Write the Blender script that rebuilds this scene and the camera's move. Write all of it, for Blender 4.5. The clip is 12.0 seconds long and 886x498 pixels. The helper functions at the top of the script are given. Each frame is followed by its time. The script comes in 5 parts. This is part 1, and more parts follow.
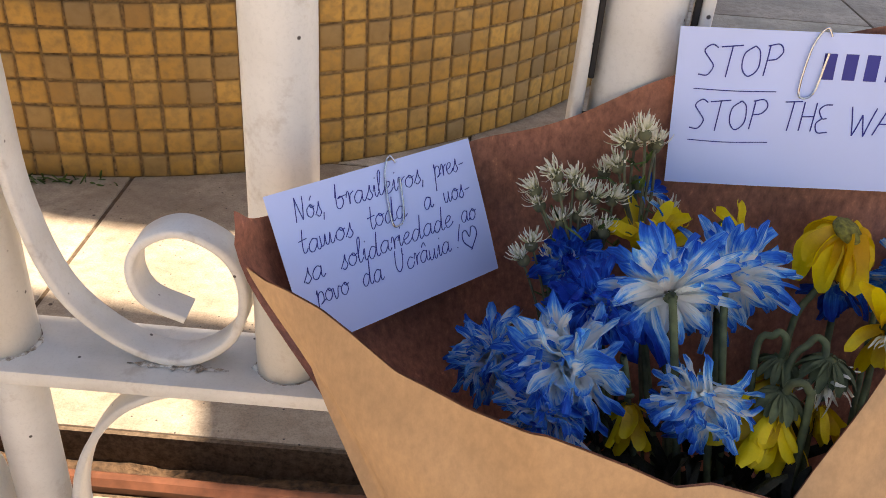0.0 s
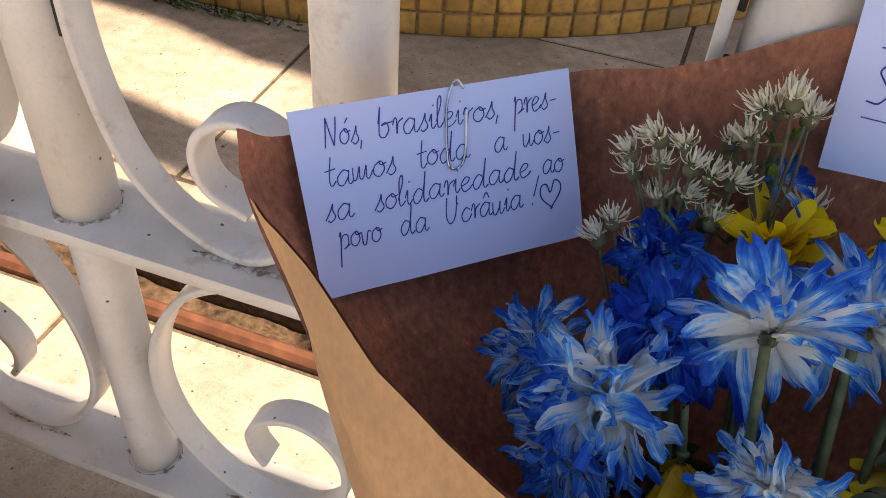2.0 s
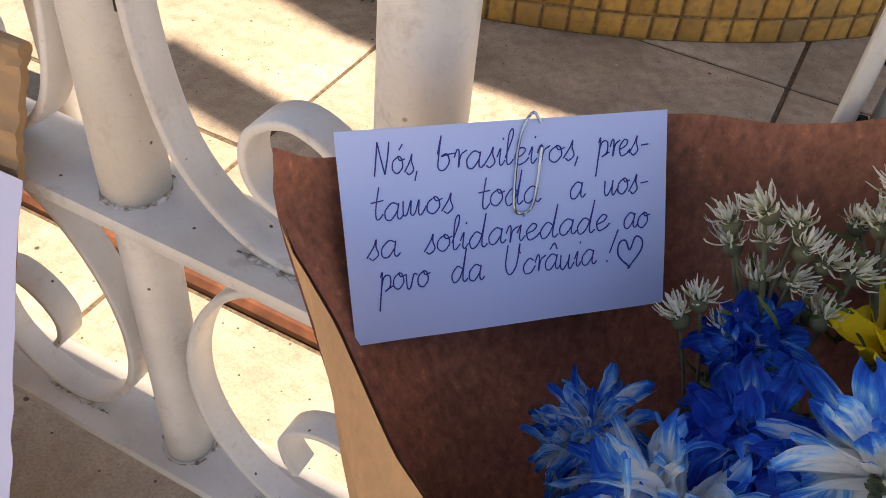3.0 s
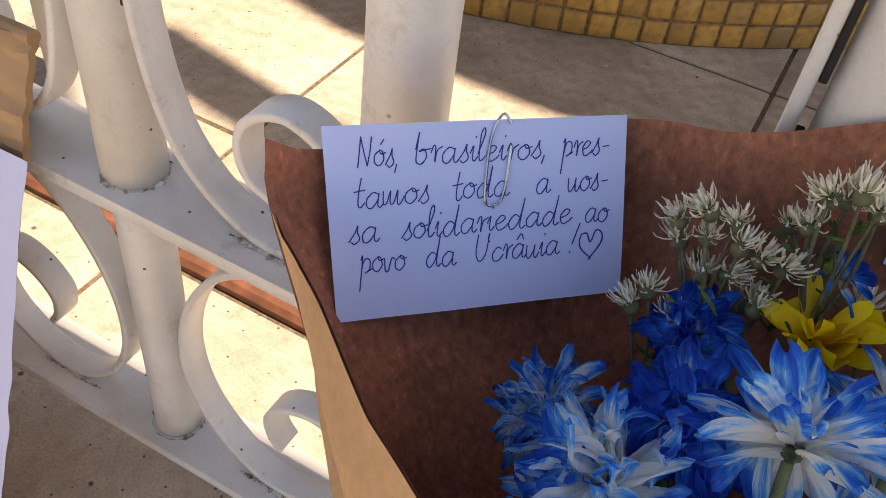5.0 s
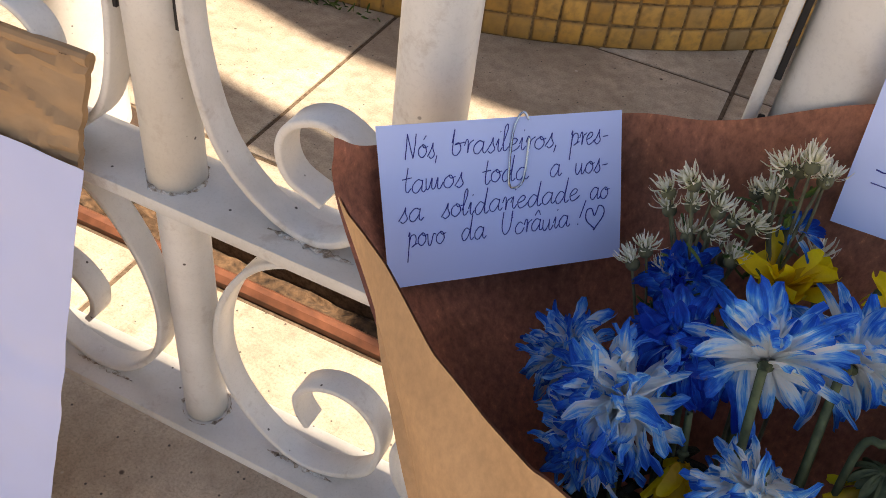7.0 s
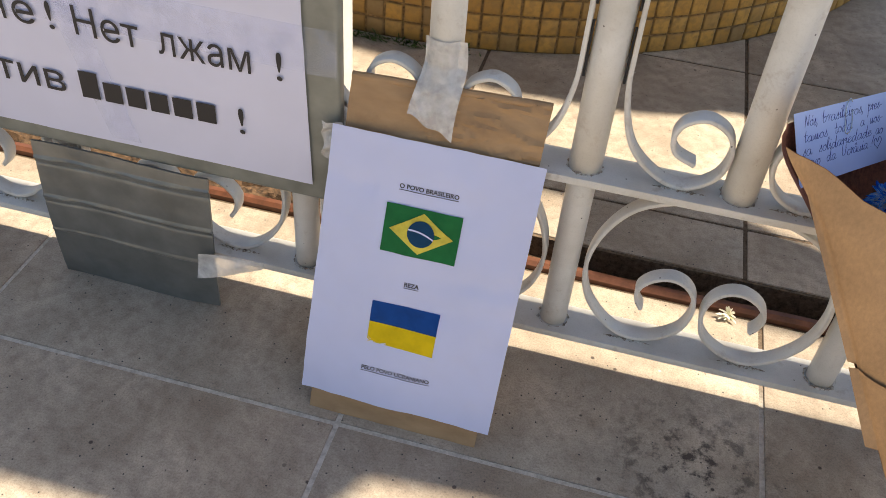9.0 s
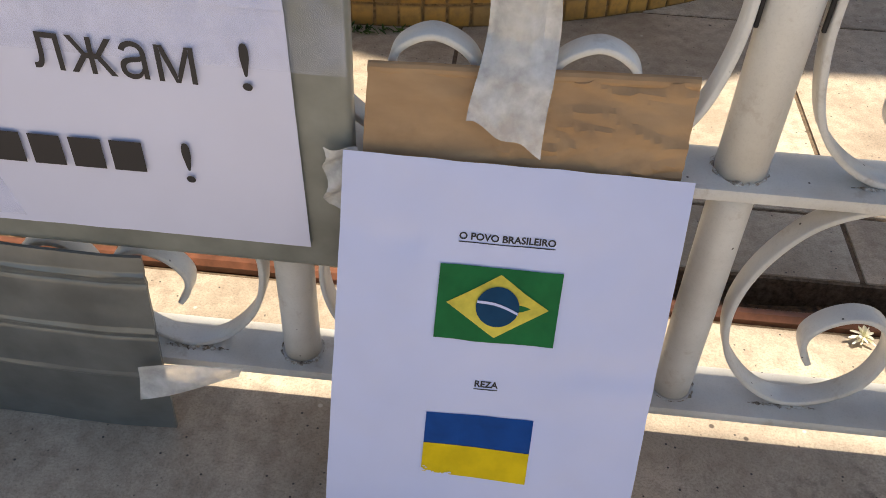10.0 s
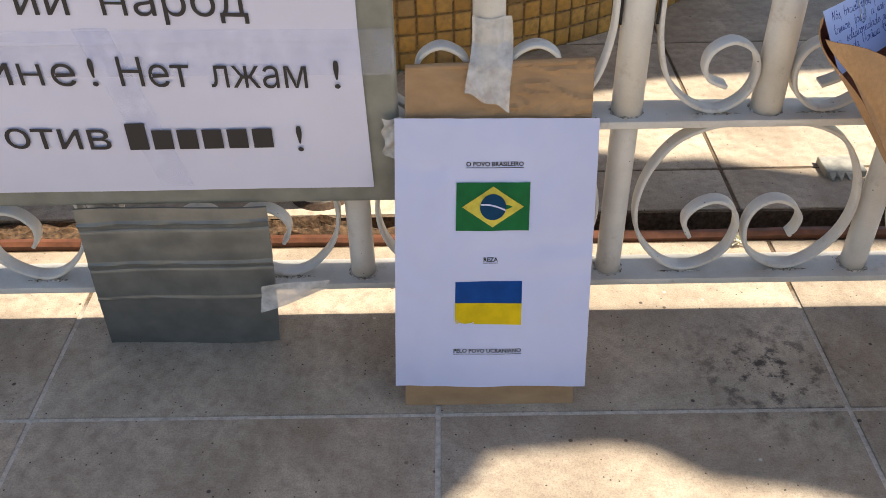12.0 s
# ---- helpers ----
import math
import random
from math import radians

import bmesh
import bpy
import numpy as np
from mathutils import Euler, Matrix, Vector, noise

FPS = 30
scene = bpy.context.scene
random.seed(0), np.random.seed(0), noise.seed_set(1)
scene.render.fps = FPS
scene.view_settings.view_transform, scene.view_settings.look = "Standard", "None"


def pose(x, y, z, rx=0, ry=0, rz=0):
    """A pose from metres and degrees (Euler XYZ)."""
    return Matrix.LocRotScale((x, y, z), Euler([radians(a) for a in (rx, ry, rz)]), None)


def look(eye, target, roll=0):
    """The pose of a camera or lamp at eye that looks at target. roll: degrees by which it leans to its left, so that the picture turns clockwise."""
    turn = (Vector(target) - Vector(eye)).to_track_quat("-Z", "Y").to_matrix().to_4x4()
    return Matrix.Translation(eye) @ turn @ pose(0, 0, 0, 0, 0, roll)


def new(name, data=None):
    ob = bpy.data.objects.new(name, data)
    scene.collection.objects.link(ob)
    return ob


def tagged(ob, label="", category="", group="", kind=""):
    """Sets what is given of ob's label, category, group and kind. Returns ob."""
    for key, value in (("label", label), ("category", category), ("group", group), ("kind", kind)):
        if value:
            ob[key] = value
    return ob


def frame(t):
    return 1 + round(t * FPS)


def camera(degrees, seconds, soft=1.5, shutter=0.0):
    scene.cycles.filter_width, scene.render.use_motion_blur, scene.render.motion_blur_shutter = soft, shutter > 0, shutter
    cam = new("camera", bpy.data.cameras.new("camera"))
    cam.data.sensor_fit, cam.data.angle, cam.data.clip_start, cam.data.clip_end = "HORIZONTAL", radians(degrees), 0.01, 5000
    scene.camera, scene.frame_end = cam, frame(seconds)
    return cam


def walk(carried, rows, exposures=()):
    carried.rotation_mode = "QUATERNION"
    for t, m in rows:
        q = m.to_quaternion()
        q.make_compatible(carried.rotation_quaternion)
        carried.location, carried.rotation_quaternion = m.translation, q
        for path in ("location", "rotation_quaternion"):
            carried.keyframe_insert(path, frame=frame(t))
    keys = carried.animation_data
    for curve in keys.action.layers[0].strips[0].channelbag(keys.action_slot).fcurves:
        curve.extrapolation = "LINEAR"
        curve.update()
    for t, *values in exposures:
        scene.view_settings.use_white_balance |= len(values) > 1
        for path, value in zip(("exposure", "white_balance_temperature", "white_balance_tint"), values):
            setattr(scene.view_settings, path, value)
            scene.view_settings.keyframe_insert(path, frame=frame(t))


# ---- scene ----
cam = camera(53.2, 12.0, 0.7)
PATH = [
    (0, (0.225, -0.351, 0.598), (0.206, 1.343, -0.465), 4.5),
    (0.5, (0.235, -0.366, 0.611), (0.155, 1.301, -0.491), 5.0),
    (1, (0.234, -0.46, 0.692), (0.062, 1.136, -0.501), 4.2),
    (1.5, (0.253, -0.42, 0.67), (-0.033, 1.129, -0.563), 5.3),
    (2, (0.27, -0.266, 0.587), (-0.175, 1.155, -0.749), 4.3),
    (2.4, (0.255, -0.226, 0.571), (-0.27, 1.145, -0.786), 5.0),
    (2.5, (0.254, -0.222, 0.576), (-0.282, 1.133, -0.794), 5.1),
    (3, (0.26, -0.225, 0.577), (-0.327, 1.099, -0.803), 6.2),
    (5, (0.272, -0.239, 0.592), (-0.294, 1.085, -0.796), 8.4),
    (5.5, (0.271, -0.241, 0.593), (-0.287, 1.09, -0.791), 8.2),
    (6, (0.269, -0.244, 0.601), (-0.274, 1.086, -0.79), 8.4),
    (6.5, (0.269, -0.257, 0.61), (-0.263, 1.079, -0.78), 8.3),
    (6.7, (0.272, -0.266, 0.61), (-0.256, 1.079, -0.773), 8.2),
    (8.3, (0.192, -0.631, 0.809), (-0.155, 0.85, -0.49), 8.2),
    (8.5, (0.143, -0.689, 0.829), (-0.204, 0.779, -0.485), 7.0),
    (9, (0.011, -0.716, 0.805), (-0.284, 0.745, -0.529), 5.0),
    (9.5, (-0.078, -0.563, 0.675), (-0.278, 0.903, -0.671), 3.3),
    (10, (-0.151, -0.464, 0.628), (-0.258, 1.018, -0.71), 2.6),
    (10.5, (-0.189, -0.585, 0.673), (-0.239, 0.934, -0.627), 2.1),
    (11, (-0.201, -0.705, 0.703), (-0.229, 0.841, -0.566), 1.0),
    (11.5, (-0.201, -0.77, 0.701), (-0.218, 0.796, -0.542), -0.0),
    (12, (-0.188, -0.83, 0.761), (-0.206, 0.752, -0.463), -1.3),
]
walk(cam, [(t, look(eye, target, roll)) for t, eye, target, roll in PATH], [(0.0, 0.88, 7900, 17), (1.2, 0.84, 7900, 17), (2.2, 0.72, 7800, 17), (6.7, 0.70, 7800, 17), (8.3, 0.45, 7300, 10), (12.0, 0.36, 7000, 10)])

# ---- world, sun ----
SUN_ELEV, SUN_AZ = 60.0, 4.0          # degrees up; degrees behind the fence line, from the +x end
world = bpy.data.worlds.new("sky")
scene.world = world
world.use_nodes = True
wn = world.node_tree.nodes
sky = wn.new("ShaderNodeTexSky")
sky.sky_type, sky.sun_disc = "NISHITA", False
sky.sun_elevation, sky.sun_rotation = radians(SUN_ELEV), radians(90 - SUN_AZ)
wn["Background"].inputs["Strength"].default_value = 0.125
world.node_tree.links.new(sky.outputs[0], wn["Background"].inputs["Color"])
SUN_TO = Vector((math.cos(radians(SUN_ELEV)) * math.cos(radians(SUN_AZ)),
                 math.cos(radians(SUN_ELEV)) * math.sin(radians(SUN_AZ)), math.sin(radians(SUN_ELEV))))
sun = new("sun", bpy.data.lights.new("sun", "SUN"))
sun.data.energy, sun.data.angle, sun.data.color = 7.6, radians(0.55), (1.0, 0.92, 0.79)
sun.matrix_world = look(SUN_TO * 8, (0, 0, 0))


# ---- materials ----
def material(name, rough=0.6, metal=0.0, spec=0.5):
    m = bpy.data.materials.new(name)
    m.use_nodes = True
    b = m.node_tree.nodes["Principled BSDF"]
    b.inputs["Roughness"].default_value = rough
    b.inputs["Metallic"].default_value = metal
    b.inputs["Specular IOR Level"].default_value = spec
    return m, m.node_tree.nodes, m.node_tree.links, b


def coords(n, l, scale=(1, 1, 1)):
    tc = n.new("ShaderNodeNewGeometry")
    mp = n.new("ShaderNodeMapping")
    mp.inputs["Scale"].default_value = scale
    l.new(tc.outputs["Position"], mp.inputs["Vector"])
    return mp.outputs["Vector"]


def noise_tex(n, l, vec, scale, detail=4.0, rough=0.55):
    t = n.new("ShaderNodeTexNoise")
    t.inputs["Scale"].default_value, t.inputs["Detail"].default_value = scale, detail
    t.inputs["Roughness"].default_value = rough
    l.new(vec, t.inputs["Vector"])
    return t.outputs["Fac"]


def ramp(n, l, fac, stops):
    r = n.new("ShaderNodeValToRGB")
    els = r.color_ramp.elements
    while len(els) < len(stops):
        els.new(0.5)
    for e, (p, c) in zip(els, stops):
        e.position = p
        e.color = (c, c, c, 1) if isinstance(c, (int, float)) else (*c, 1)
    l.new(fac, r.inputs["Fac"])
    return r.outputs["Color"]


def mix(n, l, fac, a, b, mode="MIX"):
    x = n.new("ShaderNodeMix")
    x.data_type, x.blend_type = "RGBA", mode
    for sock, val in ((x.inputs["Factor"], fac), (x.inputs["A"], a), (x.inputs["B"], b)):
        if isinstance(val, bpy.types.NodeSocket):
            l.new(val, sock)
        elif isinstance(val, tuple):
            sock.default_value = (*val, 1)
        else:
            sock.default_value = val
    return x.outputs["Result"]


def bump(n, l, b, height, strength=0.3, dist=0.002):
    k = n.new("ShaderNodeBump")
    k.inputs["Strength"].default_value, k.inputs["Distance"].default_value = strength, dist
    l.new(height, k.inputs["Height"])
    l.new(k.outputs["Normal"], b.inputs["Normal"])


def spots(n, l, vec, scale, size, keep=0.5):
    """Sparse round specks: 1 where a speck lies."""
    v = n.new("ShaderNodeTexVoronoi")
    v.inputs["Scale"].default_value = scale
    l.new(vec, v.inputs["Vector"])
    near = ramp(n, l, v.outputs["Distance"], [(size * 0.6, 1.0), (size, 0.0)])
    sep = n.new("ShaderNodeSeparateColor")
    l.new(v.outputs["Color"], sep.inputs["Color"])
    some = ramp(n, l, sep.outputs[0], [(keep, 0.0), (keep + 0.02, 1.0)])
    return mix(n, l, 1.0, near, some, "MULTIPLY")


def plain(name, base, rough=0.6, vary=0.12, scale=60.0, metal=0.0, relief=0.1, dist=0.0006, spec=0.5):
    m, n, l, b = material(name, rough, metal, spec)
    v = coords(n, l)
    f = noise_tex(n, l, v, scale)
    g = noise_tex(n, l, v, scale / 9)
    dark = tuple(c * (1 - vary * 1.6) for c in base)
    light = tuple(min(1, c * (1 + vary)) for c in base)
    c1 = ramp(n, l, f, [(0.3, dark), (0.7, light)])
    c2 = ramp(n, l, g, [(0.3, 1 - vary), (0.7, 1.0)])
    l.new(mix(n, l, 1.0, c1, c2, "MULTIPLY"), b.inputs["Base Color"])
    bump(n, l, b, f, relief, dist)
    return m


def mat_paint():
    m, n, l, b = material("white_enamel_paint", 0.38)
    v = coords(n, l)
    big = noise_tex(n, l, v, 14, 5)
    fine = noise_tex(n, l, v, 260, 3)
    base = ramp(n, l, big, [(0.25, (0.53, 0.505, 0.46)), (0.6, (0.70, 0.685, 0.655))])
    sp = spots(n, l, v, 120, 0.13, 0.86)
    base = mix(n, l, sp, base, (0.06, 0.05, 0.045))
    base = mix(n, l, 1.0, base, ramp(n, l, noise_tex(n, l, v, 520, 4, 0.8), [(0.34, 0.92), (0.5, 1.0)]), "MULTIPLY")
    grime = ramp(n, l, noise_tex(n, l, v, 45, 6, 0.7), [(0.58, 0.0), (0.70, 1.0)])
    base = mix(n, l, mix(n, l, 1.0, grime, (0.35, 0.35, 0.35), "MULTIPLY"), base, (0.30, 0.22, 0.16))
    l.new(base, b.inputs["Base Color"])
    bump(n, l, b, fine, 0.12, 0.0005)
    return m


def mat_tile_floor():
    m, n, l, b = material("worn_cream_floor_tile", 0.55)
    v = coords(n, l)
    info = n.new("ShaderNodeObjectInfo")
    big = noise_tex(n, l, v, 7, 5, 0.6)
    mid = noise_tex(n, l, v, 55, 5, 0.65)
    base = ramp(n, l, big, [(0.32, (0.300, 0.243, 0.185)), (0.66, (0.54, 0.460, 0.365))])
    base = mix(n, l, ramp(n, l, mid, [(0.42, 0.0), (0.72, 0.75)]), base, (0.25, 0.19, 0.145))
    grit = noise_tex(n, l, v, 420, 4, 0.75)
    base = mix(n, l, 1.0, base, ramp(n, l, grit, [(0.32, 0.68), (0.5, 1.0), (0.68, 1.16)]), "MULTIPLY")
    tint = ramp(n, l, info.outputs["Random"], [(0.0, 0.9), (1.0, 1.05)])
    base = mix(n, l, 1.0, base, tint, "MULTIPLY")
    sp = spots(n, l, v, 130, 0.17, 0.76)
    sp2 = spots(n, l, v, 34, 0.10, 0.84)
    pale = spots(n, l, v, 21, 0.055, 0.80)
    base = mix(n, l, mix(n, l, 1.0, pale, (0.6, 0.6, 0.6), "MULTIPLY"), base, (0.72, 0.68, 0.62))
    base = mix(n, l, sp, base, (0.055, 0.045, 0.04))
    base = mix(n, l, sp2, base, (0.07, 0.05, 0.04))
    sc = n.new("ShaderNodeMapping")
    sc.inputs["Rotation"].default_value = (0, 0, 0.6)
    sc.inputs["Scale"].default_value = (9, 60, 20)
    l.new(v, sc.inputs["Vector"])
    scratch = ramp(n, l, noise_tex(n, l, sc.outputs["Vector"], 1.0, 6, 0.75), [(0.66, 0.0), (0.72, 0.55)])
    base = mix(n, l, scratch, base, (0.22, 0.16, 0.12))
    # spilt dark stain beside the lower rail
    off = n.new("ShaderNodeVectorMath")
    off.operation = "SUBTRACT"
    off.inputs[1].default_value = (0.185, -0.095, 0.0)
    l.new(v, off.inputs[0])
    ln = n.new("ShaderNodeVectorMath")
    ln.operation = "LENGTH"
    l.new(off.outputs["Vector"], ln.inputs[0])
    near = ramp(n, l, ln.outputs["Value"], [(0.03, 0.95), (0.13, 0.0)])
    blot = ramp(n, l, noise_tex(n, l, v, 48, 5, 0.7), [(0.50, 0.0), (0.62, 1.0)])
    base = mix(n, l, mix(n, l, 1.0, near, blot, "MULTIPLY"), base, (0.05, 0.035, 0.03))
    l.new(base, b.inputs["Base Color"])
    bump(n, l, b, mix(n, l, 0.5, mid, grit), 0.5, 0.0016)
    return m


def mat_mosaic():
    m, n, l, b = material("amber_glass_mosaic", 0.5, 0.0, 0.3)
    v = coords(n, l)
    info = n.new("ShaderNodeObjectInfo")
    geo = n.new("ShaderNodeNewGeometry")
    add = n.new("ShaderNodeMath")
    add.operation = "ADD"
    l.new(info.outputs["Random"], add.inputs[0])
    l.new(geo.outputs["Random Per Island"], add.inputs[1])
    fr = n.new("ShaderNodeMath")
    fr.operation = "FRACT"
    l.new(add.outputs[0], fr.inputs[0])
    base = ramp(n, l, fr.outputs[0], [(0.0, (0.36, 0.20, 0.06)), (0.08, (0.46, 0.255, 0.06)), (0.45, (0.56, 0.31, 0.07)),
                                      (0.70, (0.62, 0.36, 0.09)), (0.88, (0.38, 0.24, 0.09)), (1.0, (0.28, 0.19, 0.09))])
    rim = n.new("ShaderNodeAttribute")
    rim.attribute_name = "rim"
    base = mix(n, l, mix(n, l, 1.0, rim.outputs["Color"], (0.55, 0.55, 0.55), "MULTIPLY"), base, (0.20, 0.115, 0.045))
    f = noise_tex(n, l, v, 90, 5)
    base = mix(n, l, ramp(n, l, f, [(0.42, 0.0), (0.7, 0.7)]), base, (0.25, 0.155, 0.06))
    base = mix(n, l, ramp(n, l, noise_tex(n, l, v, 9, 4), [(0.4, 0.0), (0.75, 0.6)]), base, (0.27, 0.165, 0.06))
    l.new(base, b.inputs["Base Color"])
    bump(n, l, b, f, 0.3, 0.0012)
    return m


def mat_paper(name, base, rough=0.65, fine=700):
    m, n, l, b = material(name, rough)
    v = coords(n, l)
    f = noise_tex(n, l, v, fine, 2)
    g = noise_tex(n, l, v, 12, 3)
    c = ramp(n, l, g, [(0.3, tuple(k * 0.94 for k in base)), (0.7, base)])
    l.new(c, b.inputs["Base Color"])
    bump(n, l, b, f, 0.08, 0.0002)
    return m


def mat_kraft(name, base, red, rough=0.7, low=0.72, blotch=0.85):
    m, n, l, b = material(name, rough)
    v = coords(n, l)
    mp = n.new("ShaderNodeMapping")
    mp.inputs["Scale"].default_value = (1, 1, 0.6)
    l.new(v, mp.inputs["Vector"])
    f = noise_tex(n, l, mp.outputs["Vector"], 330, 6, 0.7)
    g = noise_tex(n, l, v, 22, 4)
    c = ramp(n, l, f, [(0.35, tuple(k * low for k in base)), (0.62, base), (0.78, red)])
    c = mix(n, l, 1.0, c, ramp(n, l, g, [(0.3, blotch), (0.7, 2.0 - blotch)]), "MULTIPLY")
    l.new(c, b.inputs["Base Color"])
    bump(n, l, b, f, 0.12, 0.0004)
    return m


def mat_cardboard():
    m, n, l, b = material("brown_cardboard", 0.8)
    v = coords(n, l, (1, 1, 1))
    mp = n.new("ShaderNodeMapping")
    mp.inputs["Scale"].default_value = (14, 14, 40)
    l.new(v, mp.inputs["Vector"])
    f = noise_tex(n, l, mp.outputs["Vector"], 1.5, 4)
    g = noise_tex(n, l, v, 40, 5)
    c = ramp(n, l, f, [(0.3, (0.34, 0.205, 0.105)), (0.7, (0.45, 0.285, 0.15))])
    c = mix(n, l, ramp(n, l, g, [(0.55, 0.0), (0.8, 0.5)]), c, (0.20, 0.115, 0.06))
    l.new(c, b.inputs["Base Color"])
    rid = noise_tex(n, l, coords(n, l, (14, 14, 34)), 1.0, 3, 0.5)
    bump(n, l, b, mix(n, l, 0.5, g, rid), 0.5, 0.004)
    return m


def mat_petal(name, base, tip, vein, rough=0.55, worn=0.78, crease=0.7, stops=(0.42, 0.58, 0.72)):
    """Petal colour runs from base to tip along the petal, as dyed petals do."""
    m, n, l, b = material(name, rough)
    at = n.new("ShaderNodeAttribute")
    at.attribute_name = "along"
    sep = n.new("ShaderNodeSeparateColor")
    l.new(at.outputs["Color"], sep.inputs["Color"])
    v = coords(n, l)
    f = noise_tex(n, l, v, 130, 5, 0.7)
    fine = noise_tex(n, l, v, 900, 3, 0.7)
    half = n.new("ShaderNodeMath")
    half.operation = "MULTIPLY"
    half.inputs[1].default_value = 0.45
    l.new(sep.outputs[0], half.inputs[0])
    add = n.new("ShaderNodeMath")
    add.operation = "MULTIPLY_ADD"
    l.new(f, add.inputs[0])
    add.inputs[1].default_value = 0.30
    tone = n.new("ShaderNodeMath")
    tone.operation = "MULTIPLY_ADD"
    l.new(sep.outputs[1], tone.inputs[0])
    tone.inputs[1].default_value = 0.40
    l.new(half.outputs[0], tone.inputs[2])
    l.new(tone.outputs[0], add.inputs[2])
    c = ramp(n, l, add.outputs[0], [(stops[0], base), (stops[1], vein), (stops[2], tip)])
    c = mix(n, l, 1.0, c, ramp(n, l, fine, [(0.3, worn), (0.6, 1.0)]), "MULTIPLY")
    c = mix(n, l, 1.0, c, ramp(n, l, sep.outputs[1], [(0.0, 0.88), (0.5, 1.0), (1.0, 1.0)]), "MULTIPLY")
    l.new(c, b.inputs["Base Color"])
    bump(n, l, b, noise_tex(n, l, v, 480, 4, 0.7), crease, 0.0014)
    thin = n.new("ShaderNodeBsdfTranslucent")
    l.new(c, thin.inputs["Color"])
    both = n.new("ShaderNodeMixShader")
    both.inputs["Fac"].default_value = 0.32
    l.new(b.outputs[0], both.inputs[1])
    l.new(thin.outputs[0], both.inputs[2])
    l.new(both.outputs[0], n["Material Output"].inputs["Surface"])
    return m


def mat_dyed(name, shift, rough=0.5):
    """Dye that has run along a white petal in streaks, deepest at the tip."""
    m, n, l, b = material(name, rough, 0.0, 0.35)
    at = n.new("ShaderNodeAttribute")
    at.attribute_name = "along"
    sep = n.new("ShaderNodeSeparateColor")
    l.new(at.outputs["Color"], sep.inputs["Color"])
    mp = n.new("ShaderNodeMapping")
    mp.inputs["Scale"].default_value = (1.3, 37.0, 3.6)
    l.new(at.outputs["Color"], mp.inputs["Vector"])
    streak = noise_tex(n, l, mp.outputs["Vector"], 1.0, 4, 0.65)
    v = coords(n, l)
    blotch = noise_tex(n, l, v, 75, 3, 0.6)

    def madd(a, k, c):
        x = n.new("ShaderNodeMath")
        x.operation = "MULTIPLY_ADD"
        l.new(a, x.inputs[0])
        x.inputs[1].default_value = k
        if isinstance(c, bpy.types.NodeSocket):
            l.new(c, x.inputs[2])
        else:
            x.inputs[2].default_value = c
        return x.outputs[0]
    fac = madd(sep.outputs[0], 0.72, shift - 0.96)
    fac = madd(sep.outputs[1], 0.22, fac)
    fac = madd(streak, 1.15, fac)
    fac = madd(blotch, 0.80, fac)
    c = ramp(n, l, fac, [(0.26, (0.97, 0.97, 0.94)), (0.40, (0.74, 0.91, 1.0)), (0.53, (0.14, 0.54, 0.98)), (0.68, (0.008, 0.21, 0.86)), (0.95, (0.002, 0.060, 0.48))])
    wilt = ramp(n, l, noise_tex(n, l, v, 160, 5, 0.75), [(0.60, 0.0), (0.72, 0.45)])
    c = mix(n, l, wilt, c, (0.34, 0.27, 0.17))
    l.new(c, b.inputs["Base Color"])
    fold = n.new("ShaderNodeMapping")
    fold.inputs["Scale"].default_value = (1.0, 53.0, 11.0)
    l.new(at.outputs["Color"], fold.inputs["Vector"])
    bump(n, l, b, mix(n, l, 0.3, noise_tex(n, l, fold.outputs["Vector"], 1.0, 3, 0.6), noise_tex(n, l, v, 520, 4, 0.7)), 1.0, 0.0016)
    thin = n.new("ShaderNodeBsdfTranslucent")
    l.new(c, thin.inputs["Color"])
    both = n.new("ShaderNodeMixShader")
    both.inputs["Fac"].default_value = 0.48
    l.new(b.outputs[0], both.inputs[1])
    l.new(thin.outputs[0], both.inputs[2])
    l.new(both.outputs[0], n["Material Output"].inputs["Surface"])
    return m


PAINT = mat_paint()
TILE = mat_tile_floor()
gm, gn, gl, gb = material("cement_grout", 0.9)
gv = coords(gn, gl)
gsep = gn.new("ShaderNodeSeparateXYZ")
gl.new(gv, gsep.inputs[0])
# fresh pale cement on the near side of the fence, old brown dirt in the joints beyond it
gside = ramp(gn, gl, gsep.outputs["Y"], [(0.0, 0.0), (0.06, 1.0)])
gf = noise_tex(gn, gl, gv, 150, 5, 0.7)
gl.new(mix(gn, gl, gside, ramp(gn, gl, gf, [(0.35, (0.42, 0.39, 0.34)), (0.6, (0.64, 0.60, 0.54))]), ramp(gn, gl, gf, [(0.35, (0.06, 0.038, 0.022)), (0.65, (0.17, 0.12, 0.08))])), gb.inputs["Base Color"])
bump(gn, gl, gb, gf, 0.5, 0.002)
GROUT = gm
MOSAIC = mat_mosaic()
MOSAIC_GROUT = plain("brown_mosaic_grout", (0.31, 0.195, 0.085), 0.9, 0.35, 150, relief=0.5, dist=0.002)
RUST = plain("rust_brown_weld", (0.075, 0.045, 0.03), 0.85, 0.35, 300, relief=0.6, dist=0.001)
wm, wn2, wl, wb = material("grimy_weld", 0.6)
wv = coords(wn2, wl)
wl.new(ramp(wn2, wl, noise_tex(wn2, wl, wv, 170, 5, 0.7), [(0.42, (0.66, 0.64, 0.60)), (0.56, (0.30, 0.24, 0.18)), (0.68, (0.06, 0.04, 0.03))]), wb.inputs["Base Color"])
WELD = wm
